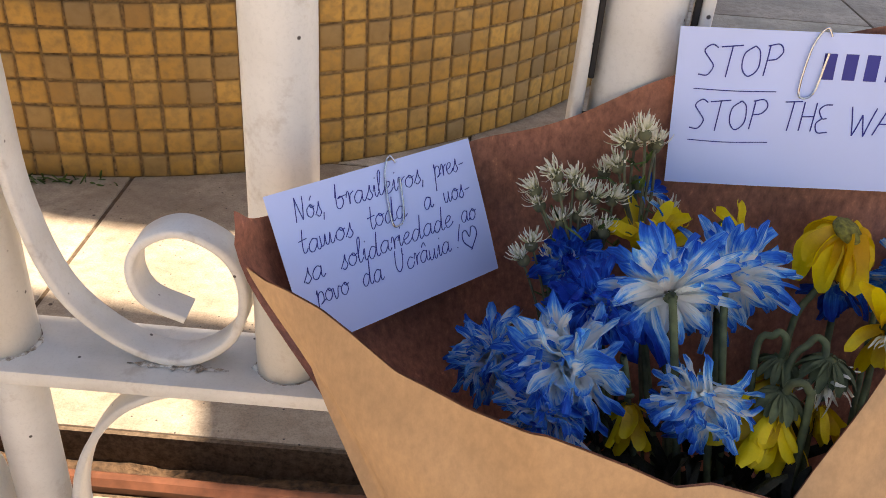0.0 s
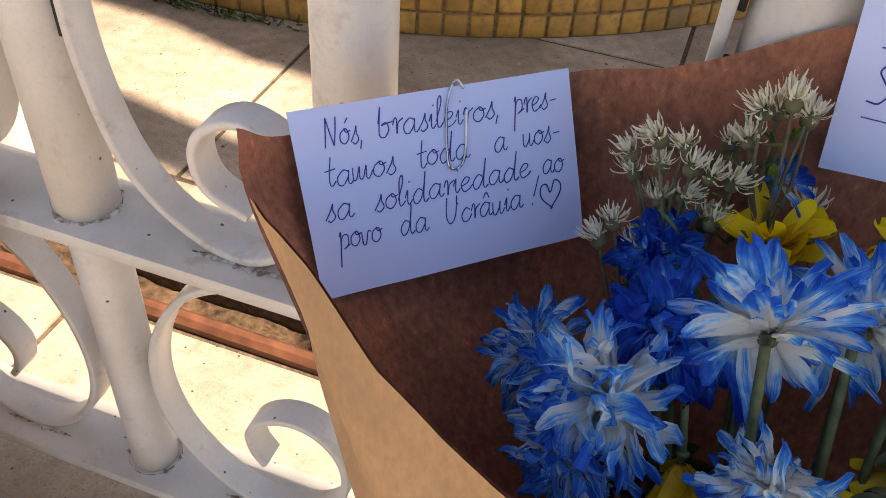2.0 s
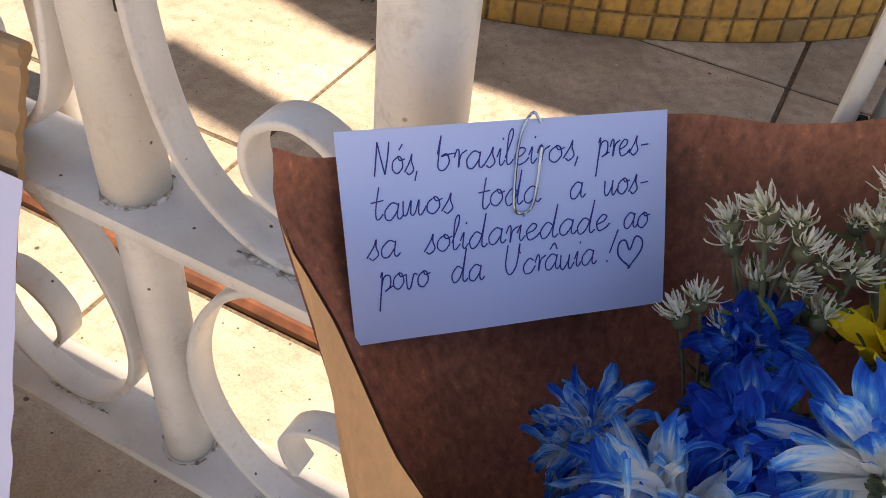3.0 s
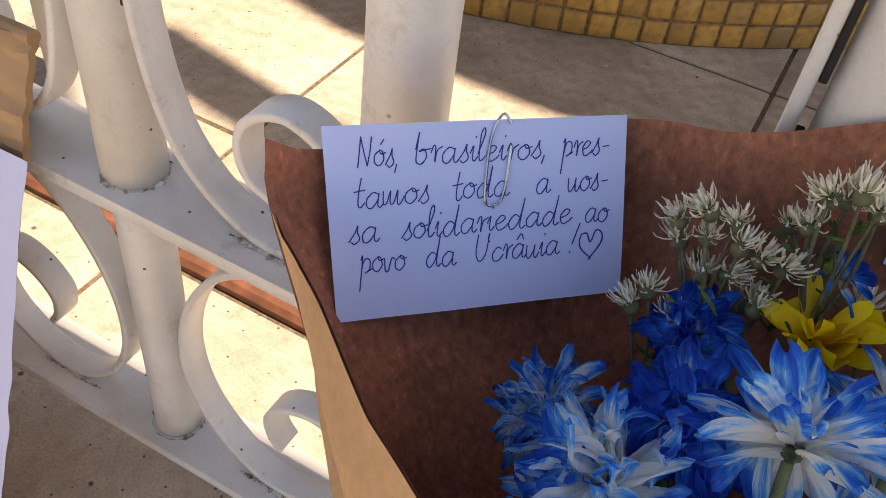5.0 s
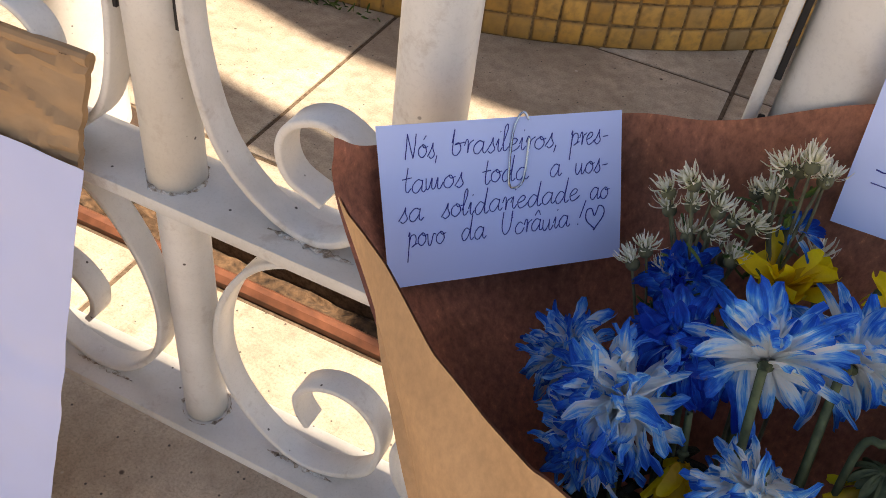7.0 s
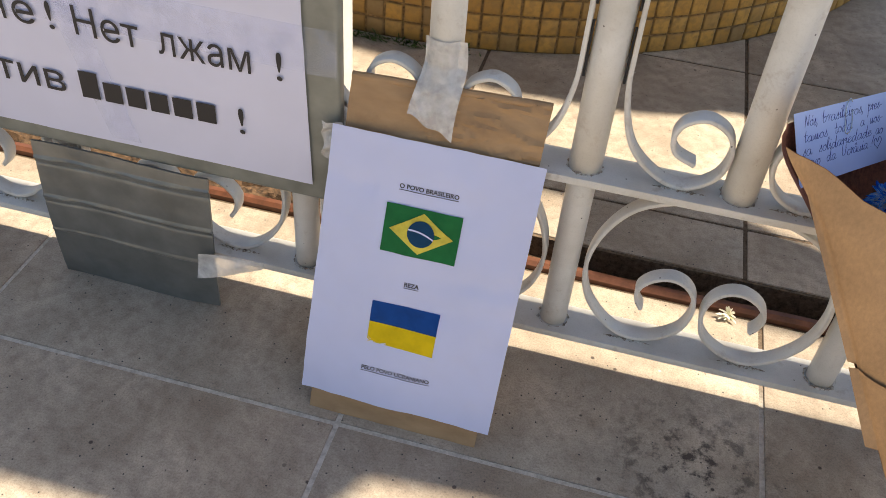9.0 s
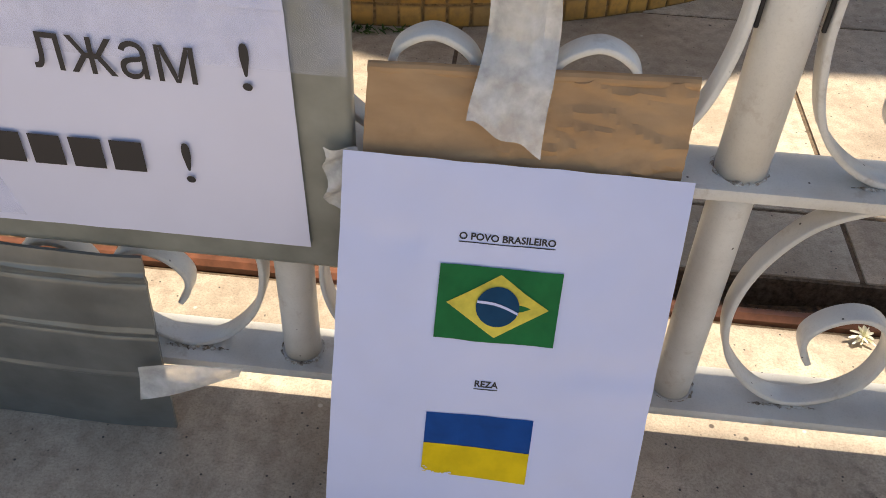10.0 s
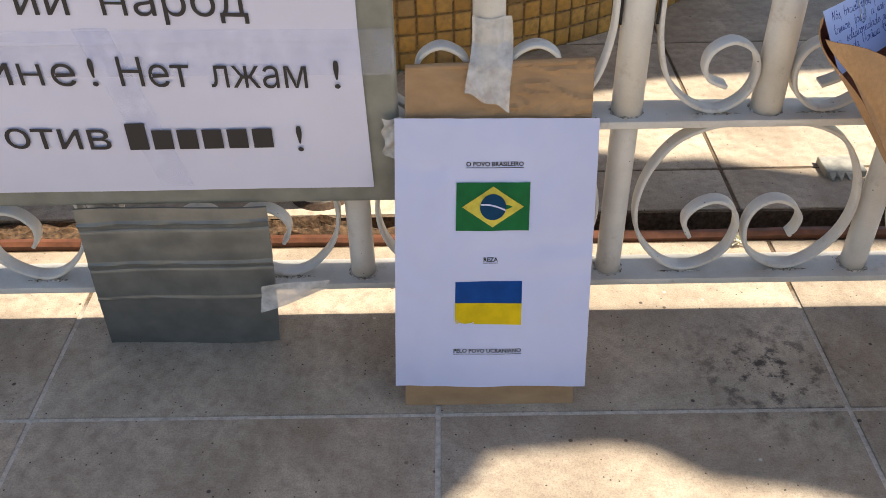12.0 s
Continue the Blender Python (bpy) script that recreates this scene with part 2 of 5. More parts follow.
BLACK = plain("dark_gap_strip", (0.018, 0.016, 0.016), 0.8, 0.2, 200)
SOIL = plain("dry_brown_soil", (0.13, 0.075, 0.04), 0.95, 0.45, 130, relief=0.8, dist=0.004)
BROWN = plain("red_brown_painted_strip", (0.17, 0.065, 0.035), 0.45, 0.25, 60)
PAPER = mat_paper("white_printer_paper", (0.60, 0.635, 0.87))
PAPER_S = mat_paper("white_sign_paper", (0.63, 0.64, 0.80), 0.35)
CARD = mat_paper("pale_note_card", (0.53, 0.63, 0.97))
CARDBOARD = mat_cardboard()
SILVER = plain("grey_taped_cardboard", (0.24, 0.245, 0.215), 0.42, 0.16, 26, relief=0.25, dist=0.002)
INK = plain("blue_black_ink", (0.012, 0.020, 0.26), 0.5, 0.1)
PRINT = plain("black_print", (0.012, 0.012, 0.018), 0.5, 0.05)
GREEN = plain("green_print", (0.010, 0.145, 0.042), 0.6, 0.1, spec=0.15)
YELLOW = plain("yellow_print", (0.74, 0.52, 0.010), 0.6, 0.1, spec=0.15)
PALE_YELLOW = plain("faded_yellow_print", (0.72, 0.60, 0.09), 0.6, 0.2, spec=0.15)
BLUE = plain("blue_print", (0.002, 0.060, 0.27), 0.6, 0.1, spec=0.15)
NAVY = plain("navy_print", (0.004, 0.05, 0.12), 0.6, 0.1, spec=0.15)
KRAFT = mat_kraft("kraft_wrapping_paper", (0.50, 0.300, 0.150), (0.53, 0.325, 0.165), 0.7, 0.84, 0.86)
KRAFT_IN = mat_kraft("brown_inner_wrapping_paper", (0.40, 0.150, 0.088), (0.72, 0.30, 0.15), 0.6, 0.52, 0.62)
WIRE = plain("bright_steel_wire", (0.55, 0.55, 0.57), 0.25, 0.05, metal=1.0)
STEEL = plain("dull_galvanised_steel", (0.40, 0.39, 0.35), 0.55, 0.2, metal=0.3)
STEM = plain("grey_green_stem", (0.11, 0.135, 0.058), 0.7, 0.3, 200, relief=0.3)
STEM_D = plain("dark_dry_stem", (0.13, 0.125, 0.06), 0.7, 0.3, 200)
BLUE_PETAL, DEEP_PETAL, PALE_PETAL = mat_dyed("blue_dyed_petal", -0.13), mat_dyed("deep_blue_petal", 0.16), mat_dyed("pale_blue_petal", -0.15)
YEL_PETAL = mat_petal("yellow_petal", (0.72, 0.42, 0.01), (0.96, 0.74, 0.012), (0.94, 0.68, 0.010), 0.5, 0.93, 0.25)
DRY_PETAL = mat_petal("withered_white_petal", (0.62, 0.60, 0.34), (0.98, 0.95, 0.82), (0.95, 0.92, 0.74), worn=0.9)
DISC = plain("olive_flower_disc", (0.22, 0.20, 0.03), 0.8, 0.4, 500, relief=0.8, dist=0.001)
TWINE = plain("sisal_twine", (0.55, 0.42, 0.24), 0.9, 0.3, 500, relief=0.8, dist=0.001)
LEAF = mat_petal("small_green_leaf", (0.05, 0.09, 0.02), (0.10, 0.17, 0.03), (0.07, 0.13, 0.025))
SILVER_F = plain("grey_foil_taped_stem", (0.215, 0.22, 0.21), 0.36, 0.16, 26, metal=0.4, relief=0.25, dist=0.002)
# dry leaf with the wrap's deep shade put into its colour
LEAF_SHADE = mat_petal("dry_leaf_in_shade_black", (0.010, 0.011, 0.006), (0.024, 0.025, 0.010), (0.015, 0.018, 0.008))
# plain grey of the unseen panels added overhead to shade the paving
BLOCKER = plain("shade_blocker_grey", (0.4, 0.38, 0.34), 0.9, 0.1)

tape_m, tn, tl, tb = material("translucent_tape", 0.35)
tb.inputs["Base Color"].default_value = (0.72, 0.71, 0.70, 1)
tv = coords(tn, tl)
tf = noise_tex(tn, tl, tv, 70, 4)
tl.new(ramp(tn, tl, tf, [(0.35, 0.38), (0.7, 0.78)]), tb.inputs["Alpha"])
bump(tn, tl, tb, tf, 0.5, 0.003)
TAPE = tape_m
film_m, fn, fl, fb = material("clear_film_tape", 0.15)
fb.inputs["Base Color"].default_value = (0.62, 0.68, 0.95, 1)
fv = coords(fn, fl)
ff = noise_tex(fn, fl, fv, 25, 3)
fl.new(ramp(fn, fl, ff, [(0.35, 0.05), (0.65, 0.24)]), fb.inputs["Alpha"])
bump(fn, fl, fb, ff, 0.4, 0.004)
FILM = film_m


# ---- building helpers ----
WORLD_OF = {}


def thing(name, at, label, category, group="", kind=""):
    ob = new(name)
    ob.empty_display_size = 0.02
    ob.location = at
    WORLD_OF[ob.name] = Vector(at)
    return tagged(ob, label, category, group, kind)


def finish(bm, smooth=True):
    bmesh.ops.recalc_face_normals(bm, faces=bm.faces)
    me = bpy.data.meshes.new("mesh")
    bm.to_mesh(me)
    bm.free()
    if smooth:
        for p in me.polygons:
            p.use_smooth = True
    return me


def part(name, bm, mat, parent=None, label="", smooth=True, sharp=35):
    me = bm if isinstance(bm, bpy.types.Mesh) else finish(bm, smooth)
    if smooth and not isinstance(bm, bpy.types.Mesh):
        me.set_sharp_from_angle(angle=radians(sharp))
    if mat and not me.materials:
        me.materials.append(mat)
    ob = new(name, me)
    if parent:
        ob.parent = parent
        ob.matrix_parent_inverse = Matrix.Translation(-WORLD_OF.get(parent.name, Vector()))
    if label:
        ob["label"] = label
    return ob


def box(bm, lo, hi, bev=0.0, seg=2):
    r = bmesh.ops.create_cube(bm, size=1.0)
    vs = r["verts"]
    for v in vs:
        v.co = Vector([lo[i] + (v.co[i] + 0.5) * (hi[i] - lo[i]) for i in range(3)])
    if bev:
        es = {e for v in vs for e in v.link_edges}
        bmesh.ops.bevel(bm, geom=list(es), offset=bev, segments=seg, affect="EDGES", profile=0.6)
    return bm


def smooth_path(pts, n=8):
    """A smooth curve through a few control points."""
    P = [Vector(p) for p in pts]
    P = [P[0] * 2 - P[1]] + P + [P[-1] * 2 - P[-2]]
    out = []
    for i in range(1, len(P) - 2):
        a, b, c, d = P[i - 1:i + 3]
        for k in range(n):
            t = k / n
            out.append(0.5 * (2 * b + (c - a) * t + (2 * a - 5 * b + 4 * c - d) * t * t + (3 * b - a - 3 * c + d) * t ** 3))
    out.append(P[-2].copy())
    return out


def tube(bm, pts, rad, sides=8, caps=True):
    """A round tube along points; rad is a number or one for each end."""
    r0, r1 = rad if isinstance(rad, tuple) else (rad, rad)
    rings = []
    up = Vector((0.13, 0.9, 0.41)).normalized()
    for i, p in enumerate(pts):
        d = (pts[min(i + 1, len(pts) - 1)] - pts[max(i - 1, 0)]).normalized()
        a = d.cross(up)
        if a.length < 0.05:
            a = d.cross(Vector((1, 0, 0)))
        a.normalize()
        b = d.cross(a)
        r = r0 + (r1 - r0) * i / max(1, len(pts) - 1)
        rings.append([bm.verts.new(p + (a * math.cos(2 * math.pi * k / sides) + b * math.sin(2 * math.pi * k / sides)) * r) for k in range(sides)])
    for A, B in zip(rings, rings[1:]):
        for k in range(sides):
            bm.faces.new((A[k], A[(k + 1) % sides], B[(k + 1) % sides], B[k]))
    if caps:
        bm.faces.new(rings[0])
        bm.faces.new(rings[-1])
    return bm


def ribbon(bm, path, th, y0, y1):
    """A flat bar of thickness th standing on edge, bent along (x, z) points, reaching from y0 to y1."""
    n = len(path)
    rings = []
    for i, (x, z) in enumerate(path):
        ax, az = path[max(i - 1, 0)]
        bx, bz = path[min(i + 1, n - 1)]
        d = Vector((bx - ax, bz - az)).normalized()
        nx, nz = -d.y * th / 2, d.x * th / 2
        c = 0.0009
        prof = [(1, y0 + c), (1, y1 - c), (0.65, y1), (-0.65, y1), (-1, y1 - c), (-1, y0 + c), (-0.65, y0), (0.65, y0)]
        rings.append([bm.verts.new((x + nx * s, y, z + nz * s)) for s, y in prof])
    for A, B in zip(rings, rings[1:]):
        for k in range(8):
            bm.faces.new((A[k], A[(k + 1) % 8], B[(k + 1) % 8], B[k]))
    bm.faces.new(rings[0])
    bm.faces.new(rings[-1])
    return bm


def sheet(bm, fn, nu, nv, th=0.0):
    """A grid sheet from fn(u, v); with th a second face th behind it, closed at the rim."""
    g = [[bm.verts.new(fn(i / nu, j / nv)) for j in range(nv + 1)] for i in range(nu + 1)]
    top = [bm.faces.new((g[i][j], g[i + 1][j], g[i + 1][j + 1], g[i][j + 1])) for i in range(nu) for j in range(nv)]
    if th:
        bm.normal_update()
        for f in top:
            f.normal_update()
        bmesh.ops.solidify(bm, geom=top, thickness=th)
    return bm


def four(a, b, c, d):
    """Bilinear patch: a top left, b top right, c bottom right, d bottom left."""
    a, b, c, d = (Vector(k) for k in (a, b, c, d))
    return lambda u, v: (a * (1 - u) + b * u) * (1 - v) + (d * (1 - u) + c * u) * v


def text_mesh(body, size, to_world, thick=0.0, shear=0.0, align="LEFT", spacing=1.0):
    """Letters of the built-in font as a mesh, laid by to_world((x, y)) onto a surface."""
    cu = bpy.data.curves.new("txt", "FONT")
    cu.body, cu.size, cu.shear, cu.align_x, cu.space_character = body, size, shear, align, spacing
    cu.offset, cu.resolution_u = thick, 3
    tmp = new("txt", cu)
    me = bpy.data.meshes.new_from_object(tmp.evaluated_get(bpy.context.evaluated_depsgraph_get()))
    bpy.data.objects.remove(tmp)
    bpy.data.curves.remove(cu)
    flat = bmesh.new()
    flat.from_mesh(me)
    bmesh.ops.triangulate(flat, faces=flat.faces[:])
    flat.to_mesh(me)
    flat.free()
    for v in me.vertices:
        v.co = to_world(v.co.x, v.co.y)
    return me


def quad_plate(bm, fn, x0, y0, x1, y1, lift=0.0004):
    """A flat printed patch in surface coordinates."""
    n = 6
    g = [[bm.verts.new(fn(x0 + (x1 - x0) * i / n, y0 + (y1 - y0) * j / n)) for j in range(n + 1)] for i in range(n + 1)]
    for i in range(n):
        for j in range(n):
            bm.faces.new((g[i][j], g[i + 1][j], g[i + 1][j + 1], g[i][j + 1]))
    return bm


# ---- ground ----
PITCH, JX, JY = 0.4645, -0.2055, -0.152       # tile size and one joint crossing
GROOVE0, GROOVE1 = 0.166, 0.236               # drain groove behind the fence
bm = bmesh.new()
prof = [(-40, 0), (GROOVE0, 0), (GROOVE0, -0.045), (GROOVE1, -0.045), (GROOVE1, 0), (40, 0)]
rows = [[bm.verts.new((x, y, z - 0.0024)) for y, z in prof] for x in (-40, 40)]
for k in range(len(prof) - 1):
    bm.faces.new((rows[0][k], rows[1][k], rows[1][k + 1], rows[0][k + 1]))
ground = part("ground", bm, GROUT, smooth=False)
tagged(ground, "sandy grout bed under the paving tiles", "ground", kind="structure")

# groove: brown edging strip and dirt
bm = bmesh.new()
tube(bm, [Vector((-2 + 0.1 * i, GROOVE0 + 0.008, 0.002 + 0.0015 * math.sin(i * 1.7))) for i in range(50)], 0.009, 8)
box(bm, (-2, GROOVE0 + 0.001, -0.05), (3, GROOVE0 + 0.006, 0.0), 0.001)
edging = part("edging", bm, BROWN)
tagged(edging, "red-brown painted metal edging along a drain groove", "edging", kind="structure")
bm = bmesh.new()


def dirt(u, v):
    x = -1.5 + 3.2 * u
    y = GROOVE0 + 0.012 + (GROOVE1 - GROOVE0 - 0.014) * v
    h = noise.fractal(Vector((x * 14, y * 40, 0)), 0.9, 2.0, 5)
    left = max(0.0, min(1.0, (-0.15 - x) * 5))
    return Vector((x, y, -0.038 + 0.010 * h + left * (0.030 + 0.012 * h)))


sheet(bm, dirt, 320, 10)
groove_dirt = part("groove_dirt", bm, SOIL, smooth=False)
tagged(groove_dirt, "crumbly brown dirt lying in the drain groove", "dirt", kind="stuff")

# ---- fence ----
SP = 0.1468                     # spacing of the uprights
ZU, ZL, RAD, RAD_LOW = 0.300, 0.088, 0.0164, 0.0146
X_FIRST, X_LAST, TOP = -10, 24, 1.66
fence = thing("fence", (0, 0, 0), "white painted wrought-iron fence with scrolls, rust at the welds", "fence", kind="structure")
xa, xb = X_FIRST * SP - 0.07, X_LAST * SP + 0.07
for name, zt in (("upper_rail", ZU), ("lower_rail", ZL)):
    bm = bmesh.new()
    box(bm, (xa, -0.024, zt - 0.009), (xb, 0.024, zt), 0.0022, 2)
    part(name, bm, PAINT, fence)
bm = bmesh.new()
box(bm, (xa, -0.02, TOP), (xb, 0.02, TOP + 0.03), 0.003, 2)
part("top_rail", bm, PAINT, fence)
for k in range(X_FIRST, X_LAST + 1, 4):
    bm = bmesh.new()
    box(bm, (k * SP - 0.018, -0.018, -0.006), (k * SP + 0.018, 0.018, ZL - 0.009), 0.003, 2) if not -5 < k < 5 else None
    if len(bm.verts):
        part("foot", bm, PAINT, fence)
    else:
        bm.free()


def upright_mesh(z0, z1, rad):
    b = bmesh.new()
    n = 10
    tube(b, [Vector((0, 0, z0 + (z1 - z0) * i / n)) for i in range(n + 1)], rad, 28)
    return finish(b)


def weld_mesh(seed):
    """A lumpy weld seam round the foot of an upright."""
    rnd = random.Random(seed)
    b = bmesh.new()
    rings = []
    n = 40
    for i in range(n):
        a = 2 * math.pi * i / n
        r = 0.0019 * (0.12 + rnd.random() ** 3 * 1.6)
        cx, cy = math.cos(a) * (RAD + 0.0003), math.sin(a) * (RAD + 0.0003)
        rings.append([b.verts.new((cx + math.cos(a) * r * math.cos(q), cy + math.sin(a) * r * math.cos(q), r * math.sin(q) * 0.9)) for q in (-0.6, 0.3, 1.0, 1.9)])
    for i in range(n):
        A, B = rings[i], rings[(i + 1) % n]
        for k in range(3):
            b.faces.new((A[k], A[k + 1], B[k + 1], B[k]))
    return finish(b)


UP_LONG, UP_LOW, WELDS = upright_mesh(ZU - 0.0005, TOP, RAD), upright_mesh(ZL - 0.0005, ZU - 0.0085, RAD_LOW), [weld_mesh(i) for i in range(4)]
for me in (UP_LONG, UP_LOW):
    me.materials.append(PAINT)
for me in WELDS:
    me.materials.append(WELD)
for k in range(X_FIRST, X_LAST + 1):
    part("upright", UP_LONG, PAINT, fence).location = (k * SP, 0, 0)
    part("weld", WELDS[k % 4], WELD, fence).location = (k * SP, 0, ZU)
    if k % 2 == 0:
        part("lower_upright", UP_LOW, PAINT, fence).location = (k * SP, 0, 0)
        part("weld", WELDS[(k + 1) % 4], WELD, fence).location = (k * SP, 0, ZL)

# scrolls: control points (x from a main upright, z)
HOOK = [(0.0225, 1.2), (0.0225, 0.8), (0.0222, 0.55), (0.0222, 0.44), (0.0245, 0.385), (0.038, 0.338), (0.066, 0.310), (0.095, 0.3030),
        (0.120, 0.320), (0.1275, 0.347), (0.120, 0.369), (0.099, 0.3795), (0.080, 0.371), (0.0735, 0.355), (0.079, 0.339), (0.098, 0.330)]
LYRE = [(SP, 0.2885), (0.118, 0.2875), (0.085, 0.281), (0.054, 0.262), (0.031, 0.224), (0.0225, 0.180), (0.031, 0.138), (0.056, 0.105),
        (0.084, 0.0915), (0.112, 0.0985), (0.1340, 0.118), (0.1415, 0.145), (0.1385, 0.167), (0.127, 0.182), (0.110, 0.1865), (0.0925, 0.179), (0.0815, 0.164), (0.083, 0.148), (0.0895, 0.137)]


def bar_mesh(ctrl, sign, th, n=7):
    b = bmesh.new()
    pts = [(p.x * sign, p.y) for p in smooth_path([(x, z) for x, z in ctrl], n)]
    ribbon(b, pts, th, -0.0105, 0.0070)
    me = finish(b)
    me.set_sharp_from_angle(angle=radians(50))
    me.materials.append(PAINT)
    return me


HOOKS = {s: bar_mesh(HOOK, s, 0.0046) for s in (1, -1)}
LYRES = {s: bar_mesh(LYRE if s == 1 else [(x, z) for x, z in LYRE], s, 0.0046) for s in (1, -1)}


def contact_mesh(seed):
    """Rusty weld crumbs and caked dirt where a scroll touches its rail."""
    rnd = random.Random(seed)
    b = bmesh.new()
    n, rings = 26, []
    for i in range(n + 1):
        x = -0.026 + 0.052 * i / n
        r = (0.0005 + 0.0017 * rnd.random() ** 2) * math.sin(math.pi * (i + 0.3) / (n + 0.6))
        rings.append([b.verts.new((x, -r * 2.2 * math.cos(q) + rnd.uniform(-0.0006, 0.0006), r * math.sin(q) * 0.8)) for q in (0.0, 0.7, 1.5, 2.3, 3.1)])
    for A, B in zip(rings, rings[1:]):
        for k in range(4):
            b.faces.new((A[k], A[k + 1], B[k + 1], B[k]))
    me = finish(b)
    me.materials.append(WELD)
    return me


CONTACT = [contact_mesh(i + 40) for i in range(3)]
# near-black strips set in the gap between an upright and its scroll bars
gap = bmesh.new()
for s in (1, -1):
    for a, c in ((0.40, 0.455), (0.47, 0.56), (0.60, 0.75)):
        box(gap, (s * 0.0183 - 0.0012, -0.0085, a), (s * 0.0183 + 0.0012, -0.006, c), 0.0004, 1)
GAP = finish(gap, False)
GAP.materials.append(BLACK)
for k in range(X_FIRST, X_LAST + 1, 2):
    for s in (1, -1):
        part("scroll_hook", HOOKS[s], PAINT, fence).location = (k * SP, 0, 0)
        part("lyre_scroll", LYRES[s], PAINT, fence).location = (k * SP, 0, 0)
    part("seam", GAP, BLACK, fence).location = (k * SP, 0, 0)
    for s in (1, -1):
        part("contact_weld", CONTACT[k % 3], WELD, fence).location = (k * SP + s * 0.092, -0.0100, ZU + 0.0004)
        part("contact_weld", CONTACT[(k + 1) % 3], WELD, fence).location = (k * SP + s * 0.084, -0.0100, ZL + 0.0004)

# ---- planter with mosaic, and the white column ----
PC, PR, PH = Vector((-0.421, 1.708, 0)), 1.006, 0.86
planter = thing("planter", PC, "round planter wall clad in amber brown glass mosaic", "planter", kind="structure")
bm = bmesh.new()
bmesh.ops.create_cone(bm, cap_ends=True, segments=160, radius1=PR, radius2=PR, depth=PH + 0.01, matrix=Matrix.Translation(PC + Vector((0, 0, PH / 2 - 0.005))))
part("wall", bm, MOSAIC_GROUT, planter)
CX, CY, CR = -0.385, 0.300, 0.040
column = thing("column", (CX, CY, 0), "thick round white painted steel post on the paving", "post", kind="structure")
bm = bmesh.new()
tube(bm, [Vector((CX, CY, 0.2 * i)) for i in range(13)], CR, 40)
part("shaft", bm, PAINT, column)
bm = bmesh.new()
bmesh.ops.create_cone(bm, cap_ends=True, segments=40, radius1=CR + 0.009, radius2=CR + 0.003, depth=0.008, matrix=Matrix.Translation((CX, CY, 0.004)))
part("base_ring", bm, RUST, column)

# unseen panels added high over the walk, shaped to cast the paving's shade bands
LIFT = 2.6
SHIFT = SUN_TO * (LIFT / SUN_TO.z)
shade_panels = thing("shade_panels", (SHIFT.x, SHIFT.y, LIFT), "unseen panels added overhead, cut to cast the paving's shade bands", "awning", kind="structure")
for strip in ([(-0.44, 0.39), (-0.36, 0.375), (-0.20, 0.350), (-0.02, 0.335), (0.02, 0.17), (1.2, 0.10), (1.2, 0.20), (0.36, 0.337), (0.28, 0.362), (0.22, 0.386), (0.145, 0.380), (0.06, 0.409), (-0.24, 0.444), (-0.44, 0.480)],
              [(-2.2, 0.011), (-2.2, -0.33), (-0.9, -0.325), (-0.30, -0.317), (-0.20, -0.28), (-0.158, -0.235), (-0.150, -0.212), (-0.02, -0.2), (0.022, -0.209), (0.08, -0.249), (0.16, -0.262), (0.24, -0.286), (0.7, -0.38), (0.7, 0.021)],
              [(-1.6, 0.72), (-0.42, 0.633), (-0.285, 0.595), (-0.18, 0.590), (0.03, 0.596), (0.127, 0.618), (0.19, 0.655), (0.30, 0.665), (1.6, 0.75), (1.6, 2.2), (-1.6, 2.2)]):
    bm = bmesh.new()
    f = bm.faces.new([bm.verts.new(Vector((x, y, 0)) + SHIFT) for x, y in strip])
    bmesh.ops.solidify(bm, geom=[f], thickness=0.004)
    part("strip", bm, BLOCKER, shade_panels, smooth=False)

# ---- signs ----
# printed sheet on leaning cardboard, taped to an upright
lean = math.atan2(0.1175, 0.3645)
CB_L, CB_R, CB_FOOT, CB_TOP = -0.243, -0.040, (-0.139, 0.0), (-0.0190, 0.3645)


def on_board(x, s, out=0.0, skew=0.0):
    """Point on the leaning board: x across, s from foot (0) to top (1), out towards the viewer."""
    y = CB_FOOT[0] + (CB_TOP[0] - CB_FOOT[0]) * s
    z = CB_FOOT[1] + (CB_TOP[1] - CB_FOOT[1]) * s
    y += 0.012 * (x + 0.1415) / 0.203 * s
    return Vector((x + skew * (1 - s), y - out * math.cos(lean), z + out * math.sin(lean)))


board = thing("cardboard_panel", (-0.14, -0.15, 0), "brown corrugated cardboard panel leaning on the fence, creased top", "cardboard")
bm = bmesh.new()


def panel(u, v):
    x = CB_L + 0.012 + (CB_R - CB_L - 0.012) * u - 0.012 * v
    w = 0.0014 * noise.noise(Vector((x * 40, v * 16, 3)))
    if v < 0.17:
        # crushed top: sharp creases running across and down
        a = abs(noise.noise(Vector((x * 13 + v * 7, v * 16 - x * 8, 9))))
        b = abs(noise.noise(Vector((x * 22 - v * 15, v * 24 + x * 12, 4))))
        w += (0.016 * max(0.0, 0.20 - a) ** 1.2 + 0.012 * max(0.0, 0.18 - b) ** 1.2 - 0.002) * min(1.0, (x - CB_L) * 9)
    return on_board(x, 1 - v, -0.0052 + w)


sheet(bm, panel, 110, 150, 0.0042)
part("panel", bm, CARDBOARD, board)
bm = bmesh.new()
tube(bm, [on_board(CB_L + 0.012 + (CB_R - CB_L - 0.012) * i / 20, 1.0, -0.0045 + 0.0006 * math.sin(i * 1.3)) for i in range(21)], 0.0040, 10)
part("folded_edge", bm, CARDBOARD, board)
